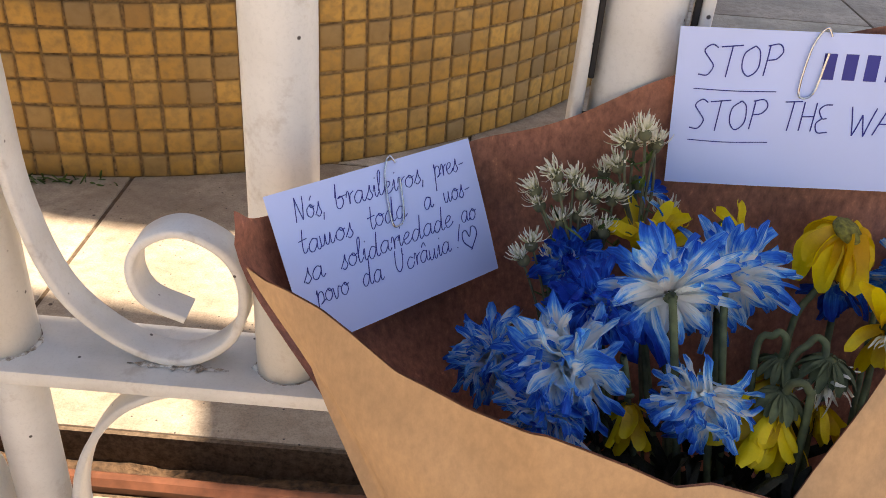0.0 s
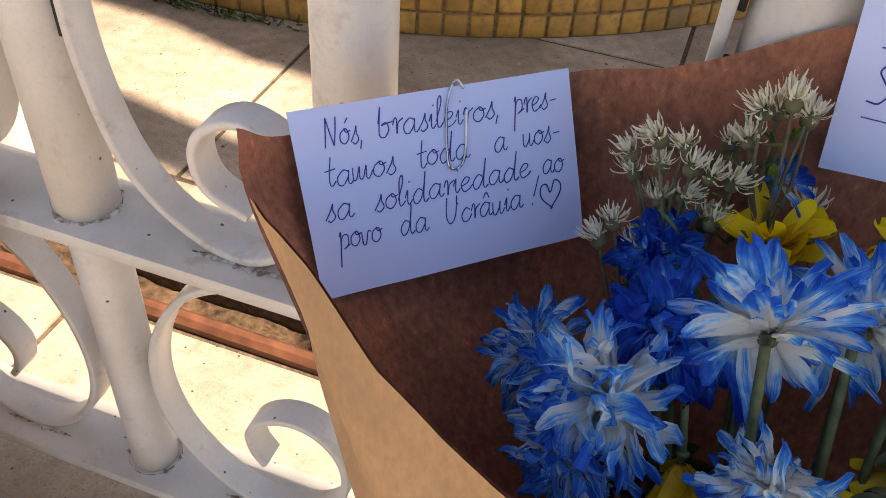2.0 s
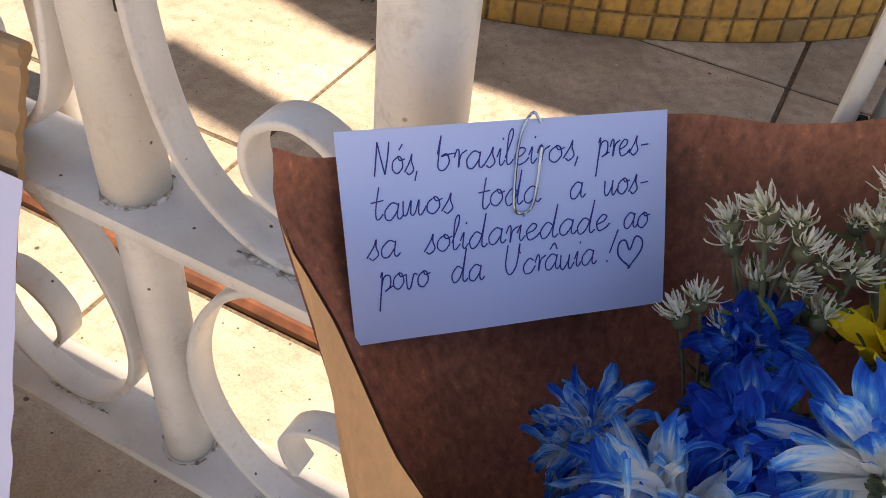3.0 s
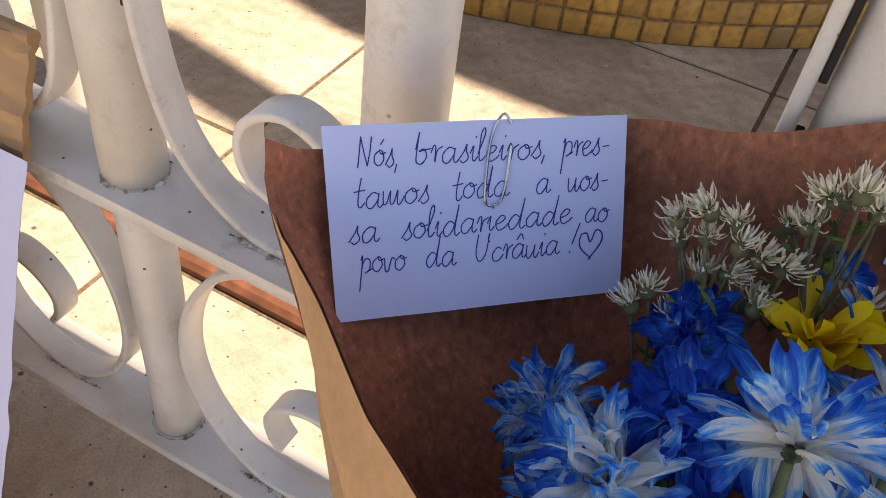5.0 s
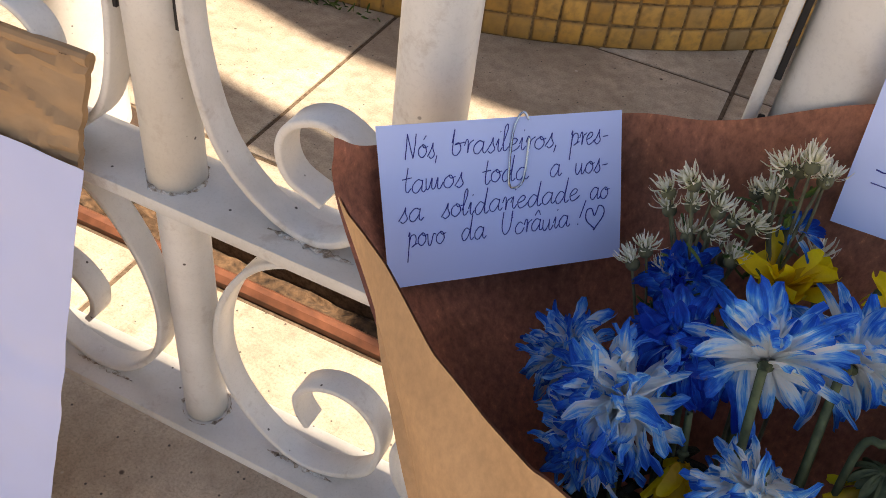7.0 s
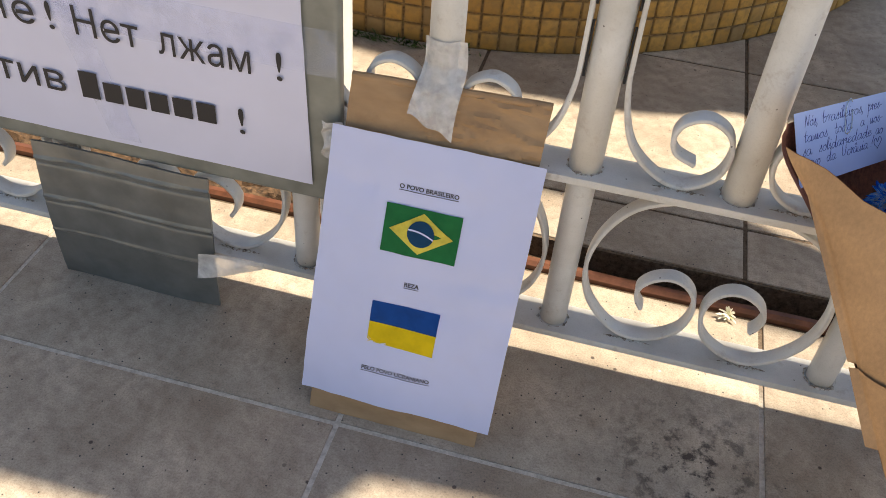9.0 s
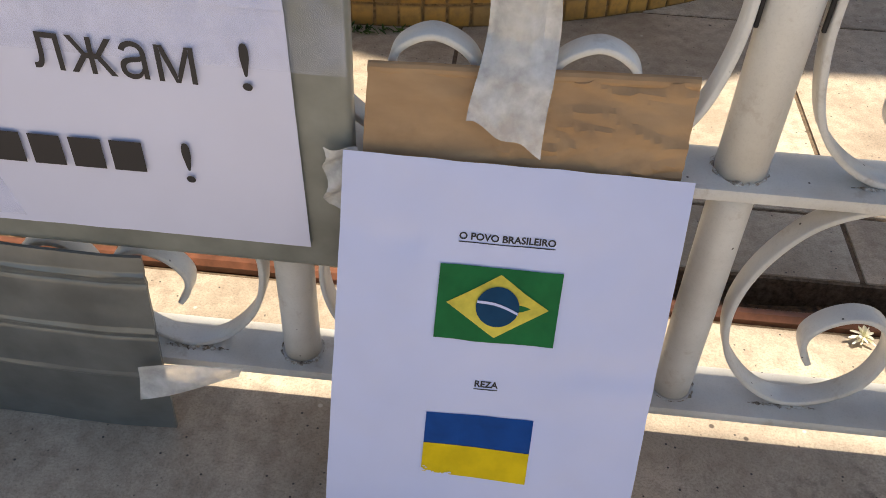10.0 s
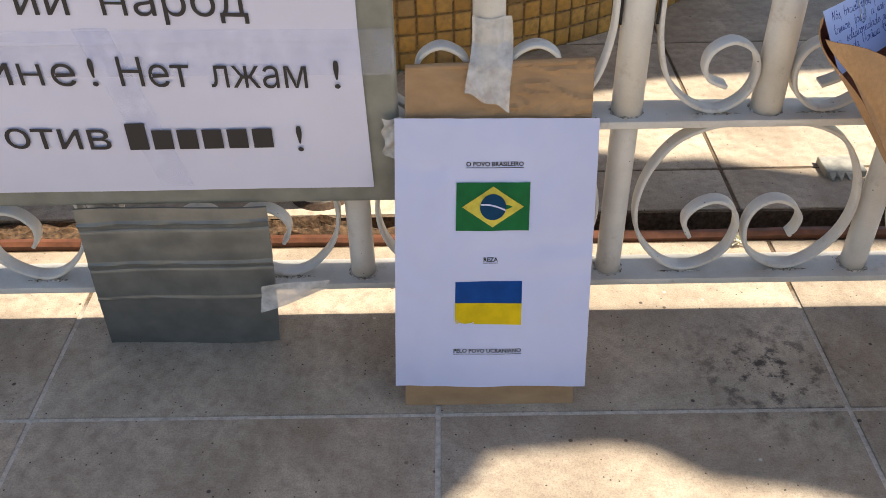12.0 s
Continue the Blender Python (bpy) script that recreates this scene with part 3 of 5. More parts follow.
A4 = four((-0.2430, -0.0400, 0.3190), (-0.0335, -0.0300, 0.3095), (-0.0395, -0.1310, 0.0230), (-0.2528, -0.1305, 0.0267))
A4N = Vector((0, -math.cos(lean), math.sin(lean)))


def a4(u, v, lift=0.0):
    """Point on the sheet, with shallow creases; u across, v down."""
    w = 0.0018 * noise.noise(Vector((u * 3.0, v * 5.0, 1.5))) + 0.0016 * noise.noise(Vector((u * 9, v * 14, 4.5)))
    w += 0.0012 * max(0, abs(u - 0.5) * 2 - 0.8) * math.sin(v * 9)
    w -= 0.0018 * math.exp(-((v - 0.16 - 0.1 * u) * 30) ** 2) * (1 if u < 0.25 else 0.2)
    w += 0.0011 * math.sin((v + 0.06 * u) * 48) * math.exp(-((v - 0.50) * 9) ** 2) * math.exp(-((u - 0.85) * 3) ** 2)
    return A4(u, v) + A4N * (0.0040 + w + lift)


def a4m(x, y):
    return a4(x / 0.21, -y / 0.297, 0.0007)


poster = thing("poster", (-0.14, -0.12, 0.03), "white printed sheet with two flags glued on cardboard", "poster")
bm = bmesh.new()
sheet(bm, lambda u, v: a4(u, v), 60, 84, 0.0003)
part("paper", bm, PAPER, poster)


def print_line(body, cx, y, size, label):
    me = text_mesh(body, size, lambda x, yy: a4m(cx + x, y + yy), 0.00018, 0.0, "CENTER")
    xs = [v.co.x for v in me.vertices]
    part("caption", me, PRINT, poster, label)
    w = (max(xs) - min(xs)) / 2
    b = bmesh.new()
    quad_plate(b, a4m, cx - w, y - 0.0014, cx + w, y - 0.0021)
    part("underline", b, PRINT, poster, smooth=False)


print_line("O POVO BRASILEIRO", 0.1035, -0.0485, 0.0064, "small underlined black capitals")
print_line("REZA", 0.1015, -0.1510, 0.0064, "small underlined black capitals")
print_line("PELO POVO UCRANIANO", 0.1005, -0.2555, 0.0064, "small underlined black capitals")
FX0, FY0, FX1, FY1 = 0.0640, -0.0655, 0.1410, -0.1165
bm = bmesh.new()
quad_plate(bm, lambda x, y: a4(x / 0.21, -y / 0.297, 0.0013), FX0, FY0, FX1, FY1)
flag_a = part("green_flag_print", bm, GREEN, poster, "green flag with yellow rhombus and blue globe", smooth=False)
fcx, fcy = (FX0 + FX1) / 2, (FY0 + FY1) / 2
up = lambda k: (lambda x, y: a4(x / 0.21, -y / 0.297, 0.0007 + k))
bm = bmesh.new()
n = 8
dia = [(fcx - 0.0325, fcy), (fcx, fcy + 0.0215), (fcx + 0.0325, fcy), (fcx, fcy - 0.0215)]
ce = bm.verts.new(up(0.0012)(fcx, fcy))
ring = []
for k in range(4):
    (ax, ay), (bx, by) = dia[k], dia[(k + 1) % 4]
    ring += [bm.verts.new(up(0.0012)(ax + (bx - ax) * i / n, ay + (by - ay) * i / n)) for i in range(n)]
for k in range(len(ring)):
    bm.faces.new((ce, ring[k], ring[(k + 1) % len(ring)]))
part("rhombus", bm, PALE_YELLOW, flag_a, smooth=False)
bm = bmesh.new()
ce = bm.verts.new(up(0.0016)(fcx, fcy))
ring = [bm.verts.new(up(0.0016)(fcx + 0.0137 * math.cos(a * math.pi / 20), fcy + 0.0137 * math.sin(a * math.pi / 20))) for a in range(40)]
for k in range(40):
    bm.faces.new((ce, ring[k], ring[(k + 1) % 40]))
part("globe", bm, NAVY, flag_a, smooth=False)
bm = bmesh.new()
arc = [(fcx - 0.0131 + 0.0262 * i / 12, fcy + 0.0030 + 0.0018 * math.sin(math.pi * i / 12) - 0.0062 * i / 12) for i in range(13)]
lo = [bm.verts.new(up(0.0020)(x, y - 0.0009)) for x, y in arc]
hi = [bm.verts.new(up(0.0020)(x, y + 0.0009)) for x, y in arc]
for k in range(12):
    bm.faces.new((lo[k], lo[k + 1], hi[k + 1], hi[k]))
part("band", bm, PAPER, flag_a, smooth=False)
UX0, UY0, UX1, UY1 = 0.0645, -0.1735, 0.1362, -0.2220
bm = bmesh.new()
quad_plate(bm, a4m, UX0, UY0, UX1, UY1)
flag_b = part("striped_flag_print", bm, BLUE, poster, "blue and yellow striped flag", smooth=False)
bm = bmesh.new()
quad_plate(bm, up(0.0003), UX0, (UY0 + UY1) / 2, UX1, UY1)
part("lower_stripe", bm, YELLOW, flag_b, smooth=False)
bm = bmesh.new()
rnd = random.Random(8)
for i in range(16):
    x = UX0 + 0.022 * rnd.random() ** 1.8
    y = UY1 + 0.0006 + 0.0045 * rnd.random() ** 2.2 * (1 - (x - UX0) / 0.03)
    r = 0.0006 + 0.0011 * rnd.random()
    c0 = bm.verts.new(up(0.0007)(x, y))
    rg = [bm.verts.new(up(0.0007)(x + r * rnd.uniform(0.5, 1.4) * math.cos(a * 0.7854), y + 0.6 * r * math.sin(a * 0.7854))) for a in range(8)]
    for k in range(8):
        bm.faces.new((c0, rg[k], rg[(k + 1) % 8]))
part("worn_patch", bm, PAPER, flag_b, "paper showing where ink has worn off", smooth=False)

# translucent tape over the upright and the panel's top
tape = thing("tape_strip", (-0.145, -0.03, 0.36), "wrinkled translucent tape holding cardboard to the fence", "tape")
bm = bmesh.new()


def tape_fn(u, v):
    z = 0.413 - 0.078 * v - 0.004 * u * v
    w = 0.039 + 0.006 * v
    x = -0.1445 + (u - 0.5) * w + 0.002 * math.sin(v * 5) - 0.003 * v
    dx = (x + 0.1468) / (RAD + 0.0008)
    y = -(RAD + 0.0012) * math.sqrt(max(0.0, 1 - dx * dx)) if abs(dx) < 1 else 0.0
    y = min(y, -0.010)
    s = min(1.0, z / CB_TOP[1])
    yb = CB_FOOT[0] + (CB_TOP[0] - CB_FOOT[0]) * s - 0.0075
    t = max(0.0, min(1.0, (0.385 - z) / 0.020))
    y = min(y, yb * t + y * (1 - t))
    return Vector((x, y - 0.0012 * noise.noise(Vector((u * 6, v * 9, 2))) - 0.0008, z + (0.016 * (0.5 - u) + 0.002 * math.sin(u * 11)) * v ** 3))


sheet(bm, tape_fn, 26, 40, 0.0002)
part("film", bm, TAPE, tape)

# large sign: taped grey board with printed sheets and a stem down to the ground
SX1, SZ0 = -0.2395, 0.2115
sign = thing("protest_sign", (-0.6, -0.03, 0), "big grey taped board with white printed sheets tied to fence", "sign")
bm = bmesh.new()
box(bm, (-1.30, -0.0335, SZ0), (SX1, -0.0175, 0.98), 0.006, 4)
for v in bm.verts:
    v.co.y += 0.0018 * noise.noise(Vector((v.co.x * 9, 0, v.co.z * 9)))
part("board", bm, SILVER, sign)
bm = bmesh.new()


def flap(u, v):
    x = -0.600 + 0.2115 * u - (0.012 + 0.002 * u) * v * v
    z = 0.212 - 0.2095 * v - 0.003 * math.sin(u * math.pi) * v + 0.001 * u * v
    y = -0.038 + 0.002 * math.sin(u * 6) + 0.012 * v ** 2.4 - 0.004 * math.sin(v * math.pi)
    for cz, deep in ((0.191, 0.0015), (0.183, -0.0014), (0.136, 0.0015), (0.128, -0.0014), (0.083, 0.0012)):
        y -= deep * math.exp(-((z - cz - 0.004 * u) * 620) ** 2)
    y -= 0.0012 * noise.noise(Vector((u * 5, v * 9, 4)))
    return Vector((x, y, max(z, 0.0015)))


sheet(bm, flap, 40, 150, 0.003)
part("stem_flap", bm, SILVER_F, sign, "creased grey cardboard stem resting on the ground")
for u0, v0, w in ((0.50, 0.585, 0.09), (0.46, 0.68, 0.05), (0.52, 0.765, 0.15)):
    bm = bmesh.new()
    tube(bm, [flap(u0 + w * i / 8, v0 + 0.018 * i / 8 + 0.004 * math.sin(i)) + Vector((0, -0.0016, 0)) for i in range(9)], (0.0004, 0.0013), 6)
    part("fold_mark", bm, SILVER, sign)
SHEET_Y = -0.0362


def sheet_pt(x, z, out=0.0):
    w = 0.0010 * noise.noise(Vector((x * 8, z * 10, 7))) + 0.0005 * noise.noise(Vector((x * 40, z * 60, 2)))
    if abs(z - 0.405) < 0.012:
        w += 0.0006 * math.sin(z * 900)
    return Vector((x, SHEET_Y - 0.0008 + w - out, z))


for name, z0, z1, y in (("lower_sheet", 0.2335, 0.4085, 0.0), ("upper_sheet", 0.4035, 0.76, 0.0009)):
    bm = bmesh.new()
    sheet(bm, lambda u, v: sheet_pt(-1.25 + (0.9765 + 0.004 * v * (z0 < 0.3)) * u, z1 + (z0 - z1) * v, y), 80, 40, 0.0003)
    part(name, bm, PAPER_S, sign)
bm = bmesh.new()
sheet(bm, lambda u, v: sheet_pt(-0.80 + 0.56 * u, 0.420 - 0.048 * v - 0.006 * u, 0.0019), 50, 8)
part("film_strip", bm, FILM, sign, "glossy clear tape across the sheets")
bm = bmesh.new()
sheet(bm, lambda u, v: sheet_pt(-0.545 + 0.034 * u + 0.05 * v, 0.42 - 0.18 * v, 0.0022), 8, 30)
part("film_strip", bm, FILM, sign, "glossy clear tape across the sheets")


def sign_word(body, x0, x1, z, tall=1.0, name="lettering"):
    """A printed word fitted between x0 and x1 on the sheet."""
    me = text_mesh(body, 0.0435, lambda px, py: Vector((px, py, 0)))
    lo, hi = min(v.co.x for v in me.vertices), max(v.co.x for v in me.vertices)
    for v in me.vertices:
        x = x0 + (v.co.x - lo) / (hi - lo) * (x1 - x0)
        v.co = sheet_pt(x, z + v.co.y * tall - 0.030 * (x + 0.294), 0.0026)
    return part(name, me, PRINT, sign)


for body, x0, x1, z, tall in (("ий", -0.590, -0.541, 0.4260, 1), ("Н", -0.5105, -0.4870, 0.4260, 0.735), ("арод", -0.4805, -0.3745, 0.4260, 1), ("й", -0.6400, -0.6165, 0.3525, 1),
                              ("Н", -0.6085, -0.5855, 0.3525, 0.735), ("е", -0.5765, -0.5530, 0.3525, 1), ("!", -0.5385, -0.5325, 0.3525, 1), ("Нет", -0.5105, -0.441, 0.3525, 1),
                              ("лжам", -0.4215, -0.3265, 0.3525, 1), ("!", -0.3005, -0.2945, 0.3525, 1), ("отив", -0.645, -0.537, 0.2795, 1), ("!", -0.345, -0.339, 0.2795, 1)):
    sign_word(body, x0, x1, z, tall)
for k in range(6):
    bm = bmesh.new()
    a = -0.519 + 0.0258 * k
    c, top = a + 0.0205, 0.031 if k == 0 else 0.0225
    bm.faces.new([bm.verts.new(sheet_pt(x, z + 0.0065, 0.0026)) for x, z in ((a, 0.2795), (c, 0.2795), (c, 0.2795 + top), (a, 0.2795 + top))])
    part("bar", bm, PRINT, sign, smooth=False)


def scrap(name, fn, label):
    t = thing(name, fn(0.5, 0.5), label, "tape")
    b = bmesh.new()
    sheet(b, fn, 16, 16, 0.0002)
    part("strip", b, TAPE, t)


scrap("tape_scrap", lambda u, v: Vector((-0.406 + 0.078 * u - 0.006 * v, -0.054 + 0.010 * u + 0.002 * math.sin(u * 5 + v * 3), 0.110 + 0.002 * u - (0.040 - 0.024 * u) * v)),
      "crumpled translucent tape on the lower rail")
scrap("tape_scrap", lambda u, v: Vector((-0.256 + 0.020 * u + 0.002 * math.sin(v * 13), -0.040 - 0.003 * math.sin(v * 11 + u * 5), 0.318 - 0.046 * v)),
      "crumpled tape tuft at the sign's edge")


# ---- bouquet ----
TIE, TIE_R = Vector((0.348, -0.196, 0.160)), 0.029
BACK_TOP = smooth_path([(0.147, -0.083, 0.4380), (0.1545, -0.064, 0.4250), (0.188, -0.029, 0.4275), (0.231, -0.0060, 0.4375), (0.264, -0.0170, 0.4540), (0.303, -0.0180, 0.4765),
                        (0.360, -0.0180, 0.498), (0.42, -0.0185, 0.512), (0.455, -0.035, 0.506), (0.475, -0.070, 0.480)], 12)


def along_path(path, s):
    k = min(max(s, 0.0), 0.99999) * (len(path) - 1)
    i = int(k)
    return path[i].lerp(path[i + 1], k - i)


def back_pt(s, v, lift=0.0):
    """The inner sheet: s from its left tip to its right tip, v from the tie (0) to the top edge (1)."""
    top = along_path(BACK_TOP, s)
    a = math.pi * (1.06 - 1.12 * s)
    low = TIE + Vector((math.cos(a) * TIE_R, math.sin(a) * TIE_R * 0.8, 0))
    side = math.sin(math.pi * min(1, max(0, s)))
    q = 1 - v
    p = 1 + 1.5 * side
    pt = Vector((top.x + (low.x - top.x) * (q ** (1 + 0.1 * side)), top.y + (low.y - top.y) * q ** p, top.z + (low.z - top.z) * q))
    edge = max(0.0, 1 - s / 0.18)
    pt += Vector((-0.013, 0.008, 0.0)) * edge * math.exp(-((v - 0.89) / 0.10) ** 2) * min(1.0, (1 - v) * 25)
    pt.y += 0.012 * math.exp(-((s - 0.13) / 0.10) ** 2 - ((v - 0.80) / 0.16) ** 2)
    w = 0.0016 * noise.noise(Vector((s * 9, v * 7, 5)))
    return pt + Vector((0, -lift - abs(w), lift * 0.4))


def left_edge(z):
    t = max(0.0, min(1.0, (z - TIE.z) / (0.446 - TIE.z)))
    return back_pt(0.0, t)


# how far the front stands out between its left fold (0) and right fold (1)
RIM_U = [0, 0.02, 0.045, 0.07, 0.12, 0.2, 0.35, 0.5, 0.62, 0.70, 0.77, 0.88, 1]
RIM_K = [0, 0.05, 0.10, 0.15, 0.24, 0.40, 0.66, 0.78, 0.60, 0.42, 0.30, 0.15, 0]


def front_pt(x, z, out=0.0):
    """The front of the wrap as a bulged surface between its two side edges."""
    t = max(0.0, min(1.15, (z - TIE.z) / (0.40 - TIE.z)))
    le = left_edge(z)
    xl, ye_l = le.x, le.y
    xr, ye_r = TIE.x + TIE_R + (0.432 - TIE.x - TIE_R) * t ** 0.8, TIE.y + (-0.098 - TIE.y) * t
    u = max(0.0, min(1.0, (x - xl) / max(1e-4, xr - xl)))
    ye = ye_l + (ye_r - ye_l) * u
    yf = -0.226 + 0.044 * t
    k = float(np.interp(u, RIM_U, RIM_K)) + 0.10 * math.exp(-((u - 0.13) / 0.11) ** 2) * max(0.0, min(1.0, (0.424 - z) / 0.05))
    k *= min(1.0, u * 40)
    w = 0.0022 * noise.noise(Vector((x * 22, z * 16, 8)))
    return Vector((x, ye + (yf - ye) * k - out + w, z))


def front_patch(a, b, c, d, out, sag=0.0, belly=0.0):
    """A patch of the front between four (x, z) corners: upper left, upper right, lower right, lower left."""
    def fn(u, v):
        x = (a[0] * (1 - u) + b[0] * u) * (1 - v) + (d[0] * (1 - u) + c[0] * u) * v
        z = (a[1] * (1 - u) + b[1] * u) * (1 - v) + (d[1] * (1 - u) + c[1] * u) * v
        if u == 0 and a[0] < 0.25:
            x = left_edge(z).x
        x -= belly * (1 - u) * math.sin(math.pi * v ** 0.55)
        z += sag * math.sin(math.pi * u) * (1 - v)
        return front_pt(x, z, out(u, v) if callable(out) else out)
    return fn


bouquet = thing("bouquet_wrap", (0.348, -0.196, 0), "bouquet wrapping of tan kraft paper with brown inside, twine tied", "bouquet")
bm = bmesh.new()
sheet(bm, lambda u, v: back_pt(u, v), 110, 40)
part("inner_sheet", bm, KRAFT_IN, bouquet, "brown mottled inner side of the paper")
bm = bmesh.new()
sheet(bm, lambda u, v: back_pt(u, v) + Vector((0, 0.0006, -0.0004)), 110, 40)
part("outer_sheet", bm, KRAFT, bouquet)
bm = bmesh.new()


def body_fn(u, v):
    z = 0.325 + (TIE.z - 0.325) * v
    xl = left_edge(z).x
    t = (z - TIE.z) / (0.40 - TIE.z)
    xr = TIE.x + TIE_R + (0.432 - TIE.x - TIE_R) * t ** 0.8
    return front_pt(xl + (xr - xl) * u, z, -0.0012)


sheet(bm, body_fn, 50, 24, 0.0004)
part("lower_front", bm, KRAFT, bouquet)
# the left flap's rim, sagging from its tip to where it slips under the right flap
RIM_X = [0.150, 0.159, 0.169, 0.182, 0.194, 0.210, 0.2345, 0.2586, 0.2843, 0.3095, 0.3323, 0.350]
RIM_Z = [0.4230, 0.4165, 0.4175, 0.4170, 0.4140, 0.4085, 0.4070, 0.4096, 0.4062, 0.4015, 0.3906, 0.378]


def left_flap(out):
    def fn(u, v):
        xt = 0.158 + 0.183 * u
        zt = float(np.interp(xt, RIM_X, RIM_Z))
        x, z = xt + (0.245 + 0.058 * u - xt) * v, zt + (0.270 + 0.028 * u - zt) * v
        if u == 0:
            x = left_edge(z).x
        return front_pt(x, z, out + 0.0050 * v ** 2 * math.sin(math.pi * min(1, u * 1.2)) * (1 - u))
    return fn


RIGHT = four((0.370, -0.1195, 0.4204), (0.4333, -0.100, 0.385), (0.376, -0.212, 0.170), (0.2800, -0.1950, 0.2910))


def right_flap(out):
    def fn(u, v):
        p = RIGHT(u, v)
        k = 0.010 * math.sin(math.pi * min(1, u * 1.1 + 0.03)) * math.sin(math.pi * min(1.0, 0.12 + v * 0.85)) + 0.0034 * noise.noise(Vector((u * 4, v * 5, 3)))
        return p + Vector((-0.2, -0.85, 0.4)) * (k + out)
    return fn


bm = bmesh.new()
sheet(bm, left_flap(0.0002), 80, 40)
part("lining", bm, KRAFT_IN, bouquet, "brown mottled inner side of the paper")
bm = bmesh.new()
sheet(bm, right_flap(0.0), 50, 50)
part("lining", bm, KRAFT_IN, bouquet, "brown mottled inner side of the paper")
bm = bmesh.new()
sheet(bm, left_flap(0.0012), 80, 40)
part("front_flap", bm, KRAFT, bouquet)
bm = bmesh.new()
sheet(bm, right_flap(0.0012), 50, 50)
part("front_flap", bm, KRAFT, bouquet)


bm = bmesh.new()
sheet(bm, front_patch((0.246, 0.266), (0.302, 0.274), (0.318, 0.205), (0.280, 0.205), lambda u, v: 0.0018 + 0.001 * math.sin(3 * u)), 30, 20)
part("lower_fold", bm, KRAFT, bouquet)
FACE = (RIGHT(1, 0) - RIGHT(0, 0)).cross(RIGHT(0, 1) - RIGHT(0, 0)).normalized()
if FACE.y > 0:
    FACE = -FACE


def keep_inside(me):
    """Push what would pierce the paper back behind it."""
    for v in me.vertices:
        x, z = v.co.x, v.co.z
        if z < float(np.interp(x, RIM_X, RIM_Z)) - 0.002 and x < 0.352:
            v.co.y = max(v.co.y, front_pt(x, z).y + 0.004)
        top = 0.4204 - 0.56 * (x - 0.370) if x > 0.370 else 0.314 + (x - 0.296) * 1.438
        if x > 0.29 and z < top:
            d = (v.co - RIGHT(0, 0)).dot(FACE) + 0.005
            if d > 0:
                v.co -= FACE * d


bm = bmesh.new()


def skirt(u, v):
    a = 2 * math.pi * u
    r = TIE_R * (1.0 - 0.10 * math.sin(math.pi * min(1, v * 3)) + 0.55 * v) + 0.004 * math.sin(a * 7) * v
    return TIE + Vector((math.cos(a) * r, math.sin(a) * r * 0.85, 0.004 - (TIE.z + 0.002) * v))


sheet(bm, skirt, 64, 12)
part("skirt", bm, KRAFT, bouquet)
bm = bmesh.new()
for k in range(4):
    tube(bm, [TIE + Vector((math.cos(a * 0.19635) * (TIE_R + 0.0015), math.sin(a * 0.19635) * (TIE_R * 0.85 + 0.004), 0.004 + 0.0032 * k + 0.0008 * math.sin(a + k))) for a in range(33)], 0.0017, 7, False)
tube(bm, smooth_path([TIE + Vector(p) for p in ((0.0, -0.031, 0.010), (-0.006, -0.035, 0.022), (0.004, -0.036, 0.030), (0.018, -0.036, 0.026), (0.022, -0.035, 0.012), (0.008, -0.032, 0.008))], 8), 0.0016, 7)
tube(bm, smooth_path([TIE + Vector(p) for p in ((0.0, -0.032, 0.010), (-0.010, -0.033, -0.012), (-0.014, -0.036, -0.040))], 8), 0.0016, 7)
part("twine", bm, TWINE, bouquet, "pale sisal twine tied in a bow")


# flowers
def petal(bm, lay, base, d, side, length, width, bend, curl, rnd, nv=6, crumple=0.17, cols=2, ruffle=0.0):
    """One petal: from base along d, bending by the vector bend, with curled sides, pleats and a ruffled rim."""
    n = d.cross(side).normalized()
    rows, p, cur = [], base.copy(), d.normalized()
    tone, tw, ph = rnd.random(), rnd.uniform(-0.8, 0.8), rnd.uniform(0, 6.3)
    for j in range(nv + 1):
        v = j / nv
        w = width * (0.30 + 1.15 * v ** 0.7 * (1 - v ** 2.6)) * 0.95 if cols < 4 else width * (0.36 + 0.85 * v ** 0.6) * (1 - 0.72 * v ** 7)
        s = (side + n * tw * v).normalized()
        nn = cur.cross(s).normalized()
        row = []
        for k in range(cols + 1):
            q = 2 * k / cols - 1
            lift = curl * width * q * q + ruffle * width * (0.55 * abs(q) * math.sin(v * 8 + ph + q) + 0.22 * math.cos(q * 4.7 + ph))
            x = bm.verts.new(p + s * q * w * 0.5 + nn * lift)
            x[lay] = (v, tone, k / cols, 1)
            row.append(x)
        rows.append(row)
        p = p + cur * (length / nv)
        cur = (cur + bend * (1.6 / nv) * (0.4 + v) + Vector((rnd.uniform(-1, 1), rnd.uniform(-1, 1), rnd.uniform(-1, 1))) * crumple).normalized()
    for A, B in zip(rows, rows[1:]):
        for k in range(cols):
            bm.faces.new((A[k], A[k + 1], B[k + 1], B[k]))


def frame_of(axis):
    a = Vector(axis).normalized()
    x = a.cross(Vector((0.31, 0.2, 0.93)))
    if x.length < 0.1:
        x = a.cross(Vector((1, 0, 0)))
    x.normalize()
    return a, x, a.cross(x)


